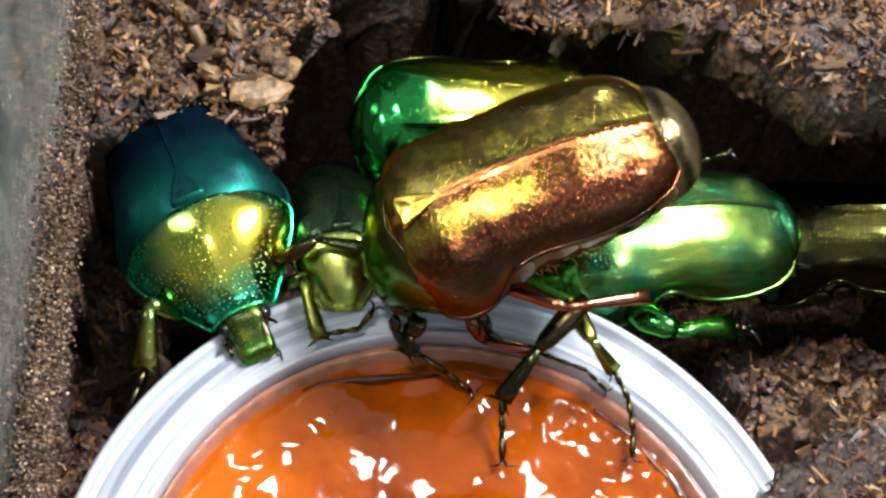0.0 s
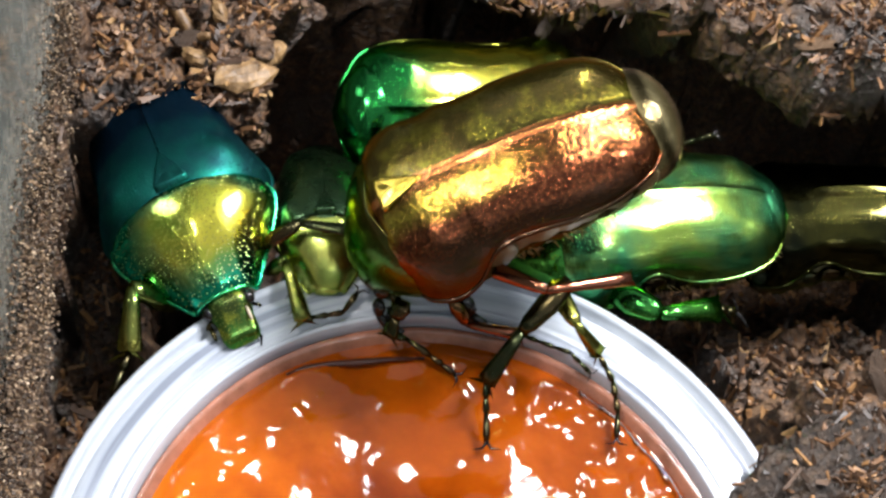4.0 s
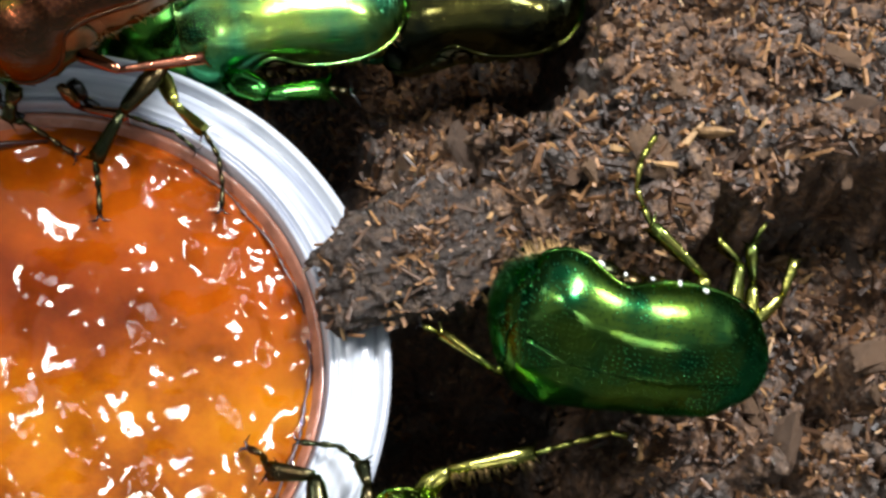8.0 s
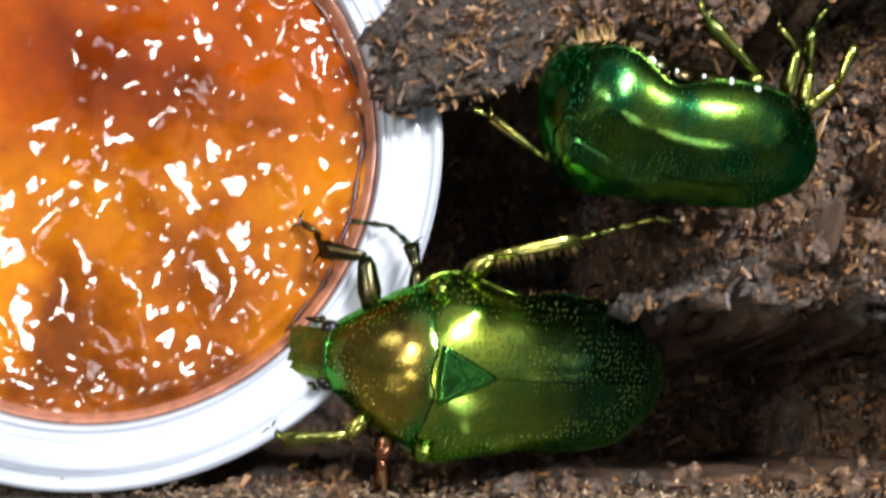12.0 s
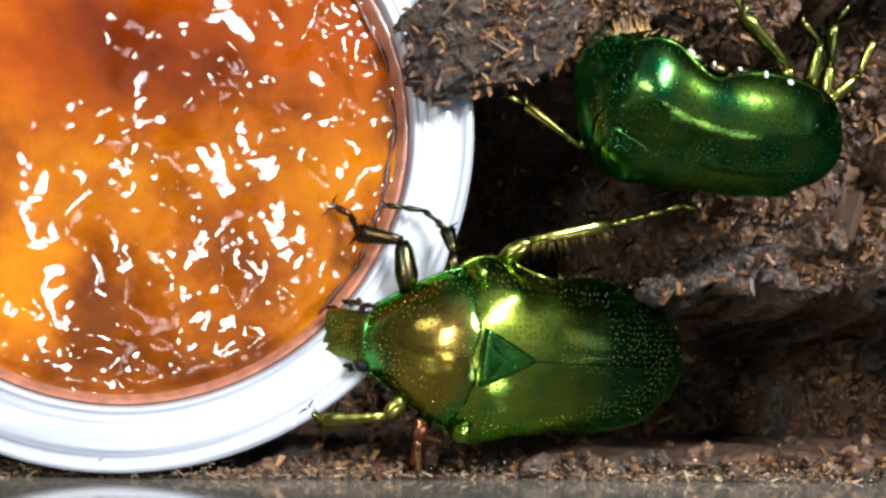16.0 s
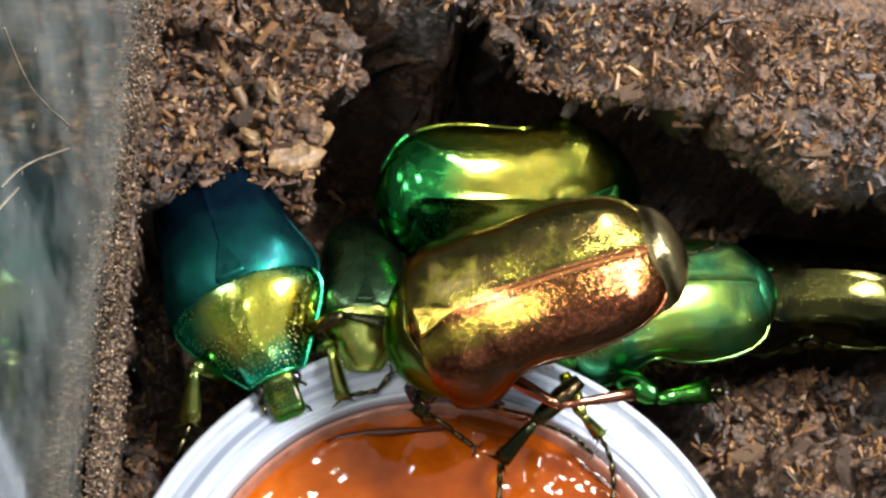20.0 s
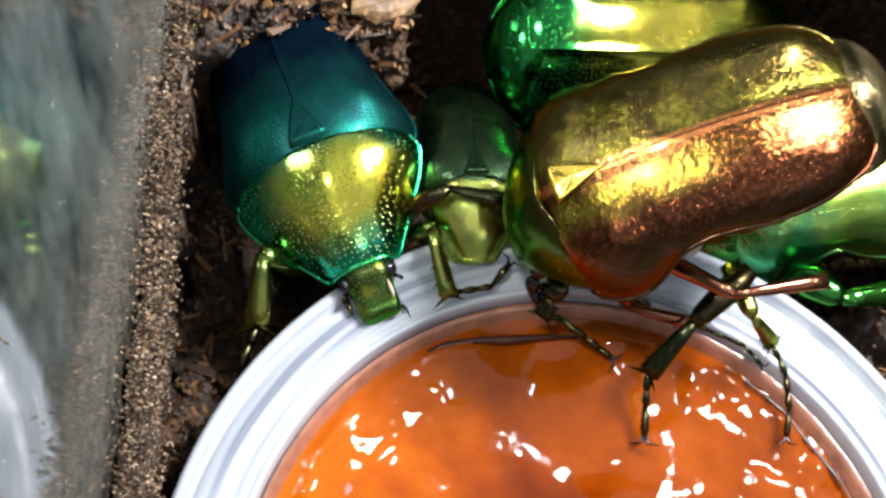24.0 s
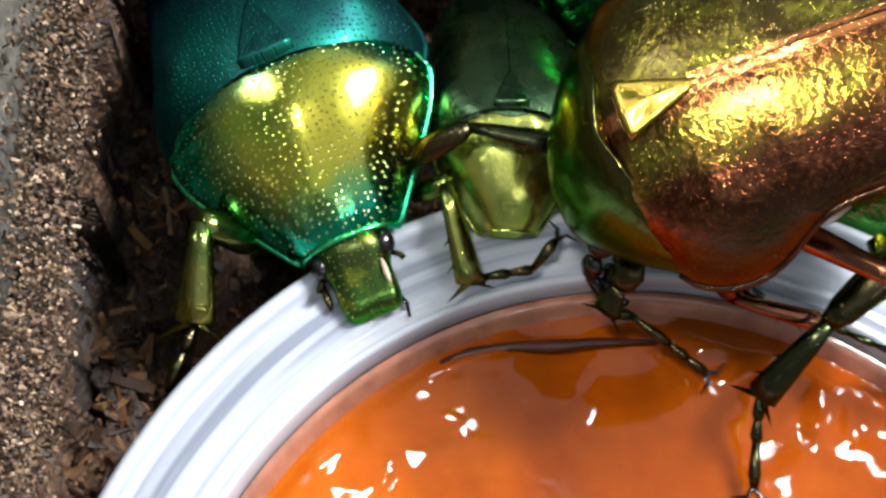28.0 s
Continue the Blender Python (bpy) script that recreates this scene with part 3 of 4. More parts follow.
WING_W = ((-1.27, 0.0), (-1.262, 0.10), (-1.235, 0.20), (-1.17, 0.31), (-1.05, 0.40), (-0.85, 0.455), (-0.6, 0.47), (-0.42, 0.452), (-0.28, 0.44), (-0.14, 0.47), (-0.02, 0.53), (0.12, 0.555), (0.24, 0.525), (0.30, 0.44))
WING_H = ((-1.30, 0.04), (-1.25, 0.12), (-1.18, 0.19), (-1.05, 0.27), (-0.9, 0.33), (-0.75, 0.385), (-0.6, 0.418), (-0.4, 0.442), (-0.2, 0.455), (0.0, 0.455), (0.15, 0.445), (0.30, 0.41))
PRO_W = ((0.20, 0.36), (0.23, 0.44), (0.27, 0.465), (0.34, 0.468), (0.43, 0.445), (0.55, 0.385), (0.68, 0.30), (0.78, 0.235), (0.86, 0.19), (0.875, 0.165))
PRO_H = ((0.20, 0.415), (0.35, 0.43), (0.55, 0.40), (0.70, 0.345), (0.82, 0.27), (0.875, 0.215))


def dome(x, u, w, h, side, power=2.4):
    """A point of an arched back: u from -1 to 1 across."""
    return Vector((x * CM, u * w * CM, (side + (h - side) * max(0.0, 1 - abs(u) ** power) ** 0.55) * CM))


def wing_mesh(s, lift=0.0):
    """One wing case; s is 1 for the left one, -1 for the right one."""
    nu, nv = 56, 34
    verts = []
    for i in range(nu):
        x = -1.27 + 1.57 * (i / (nu - 1)) ** 1.25
        w, h = table(x, WING_W), table(x, WING_H)
        lo = 0.02 - 0.06 * float(ease(x, -0.3, -1.0)) + 0.13 * math.exp(-((x + 0.24) / 0.17) ** 2) + lift * float(ease(-x, 0.0, 0.3))
        for j in range(nv):
            u = math.sin(0.5 * math.pi * j / (nv - 1))
            p = dome(x, s * (0.006 + 0.994 * u), w, h, min(lo, h * 0.5))
            y = u * w
            ridge = 0.012 * math.exp(-(y / 0.022) ** 2) * float(ease(-x, 0.15, 0.4)) * float(ease(x, -1.25, -1.05))
            ridge += 0.003 * math.exp(-((y - 0.27) / 0.06) ** 2) * float(ease(-x, 0.0, 0.3)) * float(ease(x, -1.05, -0.85))
            ridge -= 0.003 * math.exp(-((y - 0.14) / 0.07) ** 2) * float(ease(-x, 0.0, 0.35)) * float(ease(x, -1.1, -0.9))
            ridge += 0.030 * math.exp(-((y - 0.37) / 0.08) ** 2 - ((x - 0.08) / 0.10) ** 2)
            ridge += 0.028 * math.exp(-((y - 0.30) / 0.08) ** 2 - ((x + 0.97) / 0.09) ** 2)
            p.z += ridge * CM
            verts.append(p)
    faces = grid_faces(nu, nv)
    # rolled outer edge and the base
    base = len(verts)
    for i in range(nu):
        q = verts[i * nv + nv - 1]
        verts.append(q + Vector((0, s * 0.012 * CM, -0.014 * CM)))
    for i in range(nu):
        q = verts[i * nv + nv - 1]
        verts.append(q + Vector((0, -s * 0.05 * CM, -0.05 * CM)))
    for i in range(nu - 1):
        faces.append((i * nv + nv - 1, base + i, base + i + 1, (i + 1) * nv + nv - 1))
        faces.append((base + i, base + nu + i, base + nu + i + 1, base + i + 1))
    if s > 0:
        faces = [tuple(reversed(q)) for q in faces]
    return verts, faces


def pronotum_mesh():
    nu, nv = 24, 31
    verts = []
    for i in range(nu):
        x = 0.20 + 0.675 * i / (nu - 1)
        w, h = table(x, PRO_W), table(x, PRO_H)
        for j in range(nv):
            u = math.sin(math.pi * (j / (nv - 1) - 0.5))
            p = dome(x, u, w, h, 0.10 - 0.02 * x, 2.2)
            back = (1 - i / (nu - 1)) ** 3
            p.x += back * (0.05 * (abs(u) > 0.3) * (abs(u) - 0.3) * CM - 0.0 * CM) + back * 0.035 * math.exp(-(u / 0.28) ** 2) * CM
            p.z += 0.006 * math.exp(-(u / 0.05) ** 2) * CM
            verts.append(p)
    faces = grid_faces(nu, nv)
    ring = [i * nv for i in range(nu)] + [(nu - 1) * nv + j for j in range(1, nv)] + [i * nv + nv - 1 for i in range(nu - 2, -1, -1)] + [j for j in range(nv - 2, 0, -1)]
    mid = Vector((0.5 * CM, 0, 0.2 * CM))
    base = len(verts)
    for k in ring:
        q = verts[k]
        verts.append(q + (q - mid).normalized() * 0.012 * CM + Vector((0, 0, -0.012 * CM)))
    for k in ring:
        q = verts[k]
        verts.append(Vector((mid.x + (q.x - mid.x) * 0.9, q.y * 0.9, q.z - 0.06 * CM)))
    n = len(ring)
    for k in range(n):
        m = (k + 1) % n
        faces.append((ring[k], ring[m], base + m, base + k))
        faces.append((base + k, base + m, base + n + m, base + n + k))
    return verts, faces


def scutellum_mesh():
    """A small shield: raised rim round a shallow dish, pointed to the rear."""
    verts, faces = [], []
    n, rings = 24, 6
    outline = []
    for k in range(n):
        q = k / n * 3
        if q < 1:
            x, y = 0.285 * (1 - q) ** 1.15, -0.105 * (1 - q)
        elif q < 2:
            x, y = 0.285 * (q - 1) ** 1.15, 0.105 * (q - 1)
        else:
            x, y = 0.285 + 0.012 * math.sin(math.pi * (q - 2)), 0.105 - 0.21 * (q - 2)
        outline.append((x, y))
    for i in range(rings):
        t = (1.0, 1.0, 0.88, 0.75, 0.45, 0.05)[i]
        lift = (-0.06, -0.004, 0.002, 0.001, 0.003, 0.004)[i]
        for x, y in outline:
            verts.append(Vector(((0.18 + (x - 0.18) * t) * CM, y * t * CM, (0.458 + lift - 0.6 * y * y) * CM)))
    faces = grid_faces(rings, n, True) + [tuple(range((rings - 1) * n, rings * n))]
    return verts, faces


def head_mesh():
    """Narrow neck, wide at the eyes, then the clypeus with its raised rim."""
    rows = ((0.78, 0.12, 0.19, 0.02), (0.82, 0.145, 0.21, 0.0), (0.86, 0.165, 0.215, -0.01), (0.90, 0.172, 0.205, -0.02), (0.93, 0.162, 0.19, -0.03), (0.96, 0.148, 0.17, -0.03), (1.0, 0.142, 0.15, -0.04),
            (1.04, 0.143, 0.13, -0.05), (1.08, 0.142, 0.11, -0.055), (1.11, 0.138, 0.098, -0.06), (1.135, 0.130, 0.095, -0.055), (1.15, 0.118, 0.075, -0.045), (1.155, 0.10, 0.04, -0.04), (1.15, 0.07, 0.01, -0.02))
    n, verts = 36, []
    for x, w, h, lo in rows:
        for j in range(n):
            a = 2 * math.pi * j / n
            c, s = math.cos(a), math.sin(a)
            y = w * math.copysign(abs(c) ** 0.75, c)
            z = (h + lo) / 2 + (h - lo) / 2 * math.copysign(abs(s) ** 0.8, s)
            if s > 0:
                front = float(ease(x, 0.94, 1.02))
                z += 0.008 * front * math.exp(-((abs(y) - w * 0.88) / 0.018) ** 2) - 0.010 * front * math.exp(-(y / 0.07) ** 2)
            notch = 0.008 * math.exp(-(y / 0.05) ** 2) * float(ease(x, 1.09, 1.15))
            verts.append(Vector(((x - notch) * CM, y * CM, z * CM)))
    faces = grid_faces(len(rows), n, True) + [tuple(range(n - 1, -1, -1)), tuple(range((len(rows) - 1) * n, len(rows) * n))]
    return verts, faces


def venter_mesh():
    rows = []
    for i in range(22):
        x = -1.22 + 1.50 * i / 21
        w = table(x, WING_W) * 0.93 + 0.005
        rows.append((x, w, 0.10, -0.06 - 0.20 * max(0.0, 1 - ((x + 0.1) / 1.2) ** 2)))
    n, verts = 20, []
    for k, (x, w, h, lo) in enumerate(rows):
        seam = 1 - 0.035 * (k % 2)
        for j in range(n):
            a = 2 * math.pi * j / n
            verts.append(Vector((x * CM, w * seam * CM * math.cos(a), ((h + lo) / 2 + (h - lo) / 2 * math.sin(a)) * CM)))
    faces = grid_faces(len(rows), n, True) + [tuple(range(n - 1, -1, -1)), tuple(range((len(rows) - 1) * n, len(rows) * n))]
    return verts, faces


def ball(c, r, sx=1.0, sy=1.0, sz=1.0, nu=8, nv=12):
    verts = []
    for i in range(nu + 1):
        a = math.pi * i / nu
        for j in range(nv):
            b = 2 * math.pi * j / nv
            verts.append(Vector((c[0] + r * sx * math.sin(a) * math.cos(b), c[1] + r * sy * math.sin(a) * math.sin(b), c[2] + r * sz * math.cos(a))) * CM)
    return verts, grid_faces(nu + 1, nv, True)


def body_pose(scut, ahead, left, scale):
    """The pose of a beetle from the place of its scutellum's tip and its directions, in the plan."""
    f = Vector(ahead).normalized()
    l = Vector(left)
    l = (l - l.dot(f) * f).normalized()
    u = f.cross(l)
    m = Matrix((f, l, u)).transposed().to_4x4()
    m = m @ Matrix.Diagonal((scale, scale, scale, 1))
    m.translation = P(*scut) - (u * 0.45 * scale * CM)
    return m


def leg(beetle, points, material, thick=0.05, bristles=True, kind="leg", tarsus=None):
    """A leg through points of the plan: femur, tibia, then the tarsus in short segments."""
    inv = beetle.matrix_world.inverted()
    k = 1 / beetle.matrix_world.to_scale().x
    pts = [inv @ P(*p) for p in points]
    root = new(kind)
    root.parent = beetle
    femur = [pts[0], pts[0].lerp(pts[1], 0.4), pts[0].lerp(pts[1], 0.85), pts[1]]
    t = thick * CM * k
    v, f = tube(femur, [t * 0.8, t * 1.25, t * 0.95, t * 0.6], 10, 0.7)
    link("femur", v, f, material, root)
    if len(points) > 2:
        tib = [pts[1], pts[1].lerp(pts[2], 0.3), pts[1].lerp(pts[2], 0.75), pts[1].lerp(pts[2], 0.97), pts[2]]
        v, f = tube(tib, [t * 0.5, t * 0.72, t * 0.95, t * 1.05, t * 0.5], 10, 0.65)
        if bristles:
            d = (pts[2] - pts[1])
            side = d.cross(Vector((0.2, 0.1, 1))).normalized()
            for q, h in ((0.45, 1.3), (0.7, 1.5), (0.97, 2.0), (0.96, -1.7)):
                c = pts[1] + d * q
                b = len(v)
                tip = c + side * t * h + d.normalized() * t * 1.1
                v += [c - d.normalized() * t * 0.35, c + d.normalized() * t * 0.35, c + side.cross(d).normalized() * t * 0.3, tip]
                f += [(b, b + 1, b + 3), (b + 1, b + 2, b + 3), (b + 2, b, b + 3)]
        link("tibia", v, f, material, root)
    for a, b in zip(pts[2:], pts[3:]):
        steps = max(1, round((b - a).length / (0.11 * CM * k)))
        for i in range(steps):
            p, q = a.lerp(b, i / steps), a.lerp(b, (i + 1) / steps)
            v, f = tube([p, p.lerp(q, 0.75), q], [t * 0.24, t * 0.42, t * 0.30], 6)
            link("tarsus_segment", v, f, tarsus or (material if material is M_LIMB_GOLD else M_LIMB), root)
    if len(pts) > 3:
        d = (pts[-1] - pts[-2]).normalized()
        for s in (1, -1):
            e = d.cross(Vector((0, 0, 1))).normalized() * s
            v, f = tube([pts[-1], pts[-1] + (d + e * 0.6) * t * 0.7, pts[-1] + (d * 0.8 + e * 1.4) * t], [t * 0.2, t * 0.15, t * 0.04], 5)
            link("claw", v, f, M_EYE, root)


PALPS = []


def beetle(label, scut, ahead, left, scale, pro, wing, scu, head, bend=8.0, nod=8.0, reach=0.0, tail=None, side=None, tufts=False, club=None, lift=0.0, margin=None, shield_size=1.0, shield_wide=1.0, head_size=1.0, plates=False, pro_wide=1.0):
    ob = new("beetle")
    ob.matrix_world = body_pose(scut, ahead, left, scale)
    tagged(ob, label, "beetle", group="beetles round the jelly cup")
    for s in (1, -1):
        v, f = wing_mesh(s, lift)
        case = link("wing_case", v, f, wing, ob)
        rim, ends = tube([v[i * 34 + 33] for i in range(2, 56)], [0.012 * CM] * 54, 6)
        link("margin", rim, ends, wing, case, "thin raised outer margin")
    v, f = pronotum_mesh()
    joint = Vector((0.22, 0, 0.22)) * CM
    down = Matrix.Translation(joint) @ Matrix.Rotation(radians(bend), 4, "Y") @ Matrix.Translation(-joint)
    shield = link("pronotum", v, f, pro, ob)
    shield.matrix_basis = down @ Matrix.Diagonal((1, pro_wide, 1, 1))
    nu, nv = 24, 31
    for edge in ([i * nv for i in range(nu)], [i * nv + nv - 1 for i in range(nu)], [(nu - 1) * nv + j for j in range(nv)]):
        rim, ends = tube([v[k] for k in edge], [0.013 * CM] * len(edge), 6)
        link("margin", rim, ends, margin or pro, shield, "thin raised shining margin")
    v, f = scutellum_mesh()
    link("scutellum", [Vector((0.28 * CM + (q.x - 0.28 * CM) * shield_size, q.y * shield_size * shield_wide, q.z)) for q in v], f, scu, ob)
    v, f = head_mesh()
    hd = link("head", v, f, head, ob)
    neck = Vector((0.82, 0, 0.12)) * CM
    hd.matrix_basis = down @ Matrix.Translation(neck) @ Matrix.Rotation(radians(nod), 4, "Y") @ Matrix.Scale(head_size, 4) @ Matrix.Translation(Vector((reach * CM, 0, 0)) - neck)
    for s in (1, -1):
        v, f = ball((0.885, s * 0.156, 0.125), 0.055, 1.1, 0.9, 1.0, 10, 16)
        link("eye", v, f, M_EYE, hd)
        if club and s > 0:
            v, f = ball((1.03, 0.118, 0.148), 0.030, 2.3, 0.45, 0.5)
        else:
            v, f = ball((1.0, s * 0.185, 0.05), 0.042, 1.7, 0.45, 0.7)
        link("antenna_club", v, f, club if club and s > 0 else M_LIMB, hd, "pale copper antenna club" if club and s > 0 else "")
        v, f = tube([Vector((0.92, s * 0.16, 0.08)) * CM, Vector((0.95, s * 0.2, 0.07)) * CM, Vector((0.97, s * 0.21, 0.06)) * CM], [0.014 * CM] * 3, 6)
        link("antenna_stalk", v, f, M_LIMB, hd)
        v, f = tube([Vector((0, 0, 0)), Vector((0.07, s * 0.03, -0.02)) * CM, Vector((0.13, s * 0.02, -0.05)) * CM], [0.012 * CM, 0.011 * CM, 0.006 * CM], 6)
        palp = link("palp", v, f, M_EYE, hd)
        palp.location = Vector((1.06, s * 0.11, -0.04)) * CM
        PALPS.append((palp, s, len(PALPS)))
    v, f = venter_mesh()
    link("underside", v, f, M_LIMB, ob)
    v, f = ball((0.20, 0, 0.15), 0.30, 0.75, 1.5, 0.85, 10, 18)
    link("thorax", v, f, wing, ob)
    for s in (1, -1):
        if not plates:
            continue
        v, f = ball((0.265, s * 0.45, 0.19), 0.075, 0.7, 1.0, 1.4, 10, 14)
        link("shoulder_plate", v, f, wing, ob, "small shining plate before the wing case")
    v, f = ball((0.46, 0, 0.10), 0.26, 1.0, 1.3, 0.7, 10, 16)
    link("breast", v, f, M_LIMB, ob).matrix_basis = down
    v, f = ball((-1.12, 0, -0.05), 0.31, 0.84, 1.14, 0.82, 16, 28) if tail else ball((-1.06, 0, 0.03), 0.28, 0.82, 1.1, 0.75, 12, 20)
    link("pygidium", v, f, tail or wing, ob)
    for s in (1, -1):
        for i in range(6):
            x = -0.98 + 0.17 * i
            v, f = ball((x, s * (table(x, WING_W) - 0.045 - 0.12 * lift), -0.04 + 0.4 * lift), 0.09 + 0.1 * lift, 1.0 + 2 * lift, 0.5 - 1.5 * lift, 0.8 + 4.5 * lift, 8, 14)
            seg = link("abdomen_segment", v, f, side or M_LIMB, ob)
            if tufts:
                v, f = ball((x + 0.05, s * (table(x, WING_W) + 0.004), 0.004), 0.008 + 0.004 * (i % 3), 1.0 + 0.9 * (i % 2), 0.8, 2.2, 5, 8)
                link("white_tuft", v, f, M_TUFT, seg, "small white hair tuft")
    return ob


def hairs(ob, n, seed, x0=-1.2, x1=0.1, sides=(1, -1)):
    """Fringe of short tan hairs along the lower edge of the body."""
    rnd = random.Random(seed)
    v, f = [], []
    for _ in range(n):
        s = rnd.choice(sides)
        x = rnd.uniform(x0, x1)
        a = Vector((x, s * table(x, WING_W) * 0.97, rnd.uniform(-0.06, 0.02))) * CM
        b = a + Vector((rnd.uniform(-0.05, 0.02), s * rnd.uniform(0.02, 0.05), rnd.uniform(-0.05, 0.0))) * CM
        k = len(v)
        v += [a, a + Vector((0.006 * CM, 0, 0)), a + Vector((0, 0, 0.006 * CM)), b]
        f += [(k, k + 1, k + 3), (k + 1, k + 2, k + 3), (k + 2, k, k + 3)]
    link("hair_fringe", v, f, M_HAIR, ob, "tan hairs along the body's edge")


def fringe(beetle, a, b, n, seed, away=(0.15, -1.0)):
    """Golden hairs along a leg, between two points of the plan."""
    rnd = random.Random(seed)
    inv = beetle.matrix_world.inverted()
    v, f = [], []
    for _ in range(n):
        p = Vector(a).lerp(Vector(b), rnd.random())
        q = p + Vector((*away, 0)) * rnd.uniform(0.05, 0.12) + Vector((rnd.uniform(-0.03, 0.03), 0, rnd.uniform(-0.03, 0.03)))
        k = len(v)
        v += [inv @ P(*(p + d)) for d in (Vector((0.005, 0, 0)), Vector((-0.005, 0, 0)), Vector((0, 0, 0.006)))] + [inv @ P(*q)]
        f += [(k, k + 1, k + 3), (k + 1, k + 2, k + 3), (k + 2, k, k + 3)]
    link("hair_fringe", v, f, M_HAIR, beetle, "fringe of golden hairs")


def build_beetles():
    a = beetle("blue-green metallic beetle with a golden pronotum drinking at the cup rim", (-1.58, 2.38, 0.34), (0.33, -0.87, 0.33), (0.882, 0.411, 0.235), 0.925,
               M_BLUE, M_BLUE_WING, M_BLUE_WING, M_HEAD, 22, -8, 0.07, club=M_PALE, margin=M_RIM_TEAL, head_size=0.8, pro_wide=1.13)
    leg(a, ((-1.45, 1.68, -0.1), (-1.65, 1.63, 0.16), (-1.64, 1.32, 0.0), (-1.67, 1.23, -0.03), (-1.71, 1.11, -0.1)), M_LIMB_GOLD, 0.066, tarsus=M_LIMB)
    b = beetle("small dark green beetle squeezed behind the cup rim", (-0.66, 2.27, 0.24), (0.05, -0.88, 0.38), (0.99, 0.05, 0.05), 0.58, M_GOLD, M_GREY_GREEN, M_GREY_GREEN, M_GOLD, 34, 120, 0.0)
    leg(b, ((-0.93, 1.87, 0.0), (-0.85, 1.84, 0.2), (-0.73, 1.53, 0.08), (-0.68, 1.56, 0.08), (-0.52, 1.61, 0.06), (-0.45, 1.71, 0.1)), M_LIMB_GOLD, 0.05, tarsus=M_LIMB)
    leg(b, ((-0.98, 1.90, 0.22), (-0.79, 1.98, 0.36), (-0.50, 1.95, 0.36)), M_LIMB, 0.042)
    c = beetle("copper and gold metallic beetle climbing over others to the jelly", (-0.19, 1.80, 1.22), (-0.875, -0.327, -0.36), (0.372, -0.921, -0.03), 0.934,
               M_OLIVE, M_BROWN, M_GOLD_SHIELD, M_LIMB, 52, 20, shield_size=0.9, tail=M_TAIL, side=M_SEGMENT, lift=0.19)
    leg(c, ((0.08, 1.63, 0.7), (0.45, 1.37, 0.9), (0.9, 1.5, 0.85)), M_LIMB_RED, 0.036)
    leg(c, ((0.66, 1.66, 0.50), (0.42, 1.42, 0.34), (0.26, 1.22, 0.1), (0.28, 1.1, -0.02), (0.29, 0.96, -0.08)), M_LIMB, 0.055)
    leg(c, ((-0.20, 1.61, 0.25), (-0.24, 1.53, 0.18), (-0.26, 1.48, 0.08), (-0.17, 1.48, 0.05), (-0.03, 1.41, 0.0), (0.11, 1.34, -0.06)), M_LIMB, 0.05)
    leg(c, ((0.05, 1.60, 0.3), (0.15, 1.54, 0.15), (0.44, 1.47, 0.2), (0.71, 1.38, 0.2), (0.83, 1.32, 0.1)), M_LIMB_RED, 0.035)
    leg(c, ((-0.33, 1.62, 0.2), (-0.33, 1.59, 0.10), (-0.27, 1.56, 0.06)), M_EYE, 0.035, False, "palp")
    leg(c, ((-0.26, 1.63, 0.12), (-0.24, 1.56, 0.03), (-0.19, 1.53, 0.0)), M_EYE, 0.03, False, "palp")
    leg(c, ((0.10, 1.66, 0.25), (0.18, 1.60, 0.15), (0.24, 1.56, 0.10)), M_EYE, 0.045, False, "palp")
    leg(c, ((1.05, 2.35, 0.45), (1.15, 2.42, 0.60), (1.26, 2.46, 0.68), (1.45, 2.53, 0.70)), M_LIMB_RED, 0.035)
    hairs(c, 70, 3, -1.1, -0.2)
    d = beetle("bright green beetle in the hollow behind the others", (0.768, 3.055, 0.052), (0.892, 0.261, -0.37), (-0.087, 0.901, 0.425), 1.024, M_GREEN, M_GOLD_TAIL, M_GREEN, M_GREEN, 20)
    e = beetle("green-gold beetle crawling under the copper one", (0.92, 2.36, 0.24), (-0.96, -0.20, -0.06), (0.2, -0.97, 0.06), 0.93, M_GREEN, M_TEAL, M_GREEN, M_GREEN, 25, lift=0.05)
    leg(e, ((0.60, 1.75, 0.30), (0.72, 1.48, 0.34), (0.88, 1.43, 0.12), (0.97, 1.3, 0.05), (1.0, 1.14, 0.0), (1.0, 1.01, -0.05)), M_LIMB_GOLD, 0.045, tarsus=M_LIMB)
    leg(e, ((1.0, 1.85, 0.05), (1.25, 1.70, 0.12), (1.62, 1.82, 0.0), (1.75, 1.86, -0.1)), M_GREEN, 0.075)
    hairs(e, 80, 5)
    beetle("golden green beetle half buried in the soil", (2.18, 2.80, -0.22), (-0.95, 0.0, -0.28), (0.02, -0.97, 0.2), 0.86, M_DARK, M_GOLD_SHADED, M_DARK, M_DARK)
    g = beetle("deep green beetle lying tilted on its side", (2.85, -0.24, 0.82), (-0.96, 0.2, 0.0), (0.08, -0.60, -0.80), 0.86, M_DEEP, M_DEEP, M_DEEP, M_DEEP, 66, 20, tufts=True)
    leg(g, ((3.58, 0.07, 0.7), (3.61, 0.24, 0.9), (3.32, 0.51, 0.95), (3.25, 0.73, 0.97), (3.28, 0.88, 1.0), (3.37, 1.03, 1.02)), M_LIMB_GOLD, 0.05)
    leg(g, ((4.00, 0.16, 0.4), (4.03, 0.4, 0.45), (4.01, 0.6, 0.55), (4.1, 0.72, 0.6)), M_LIMB_GOLD, 0.04)
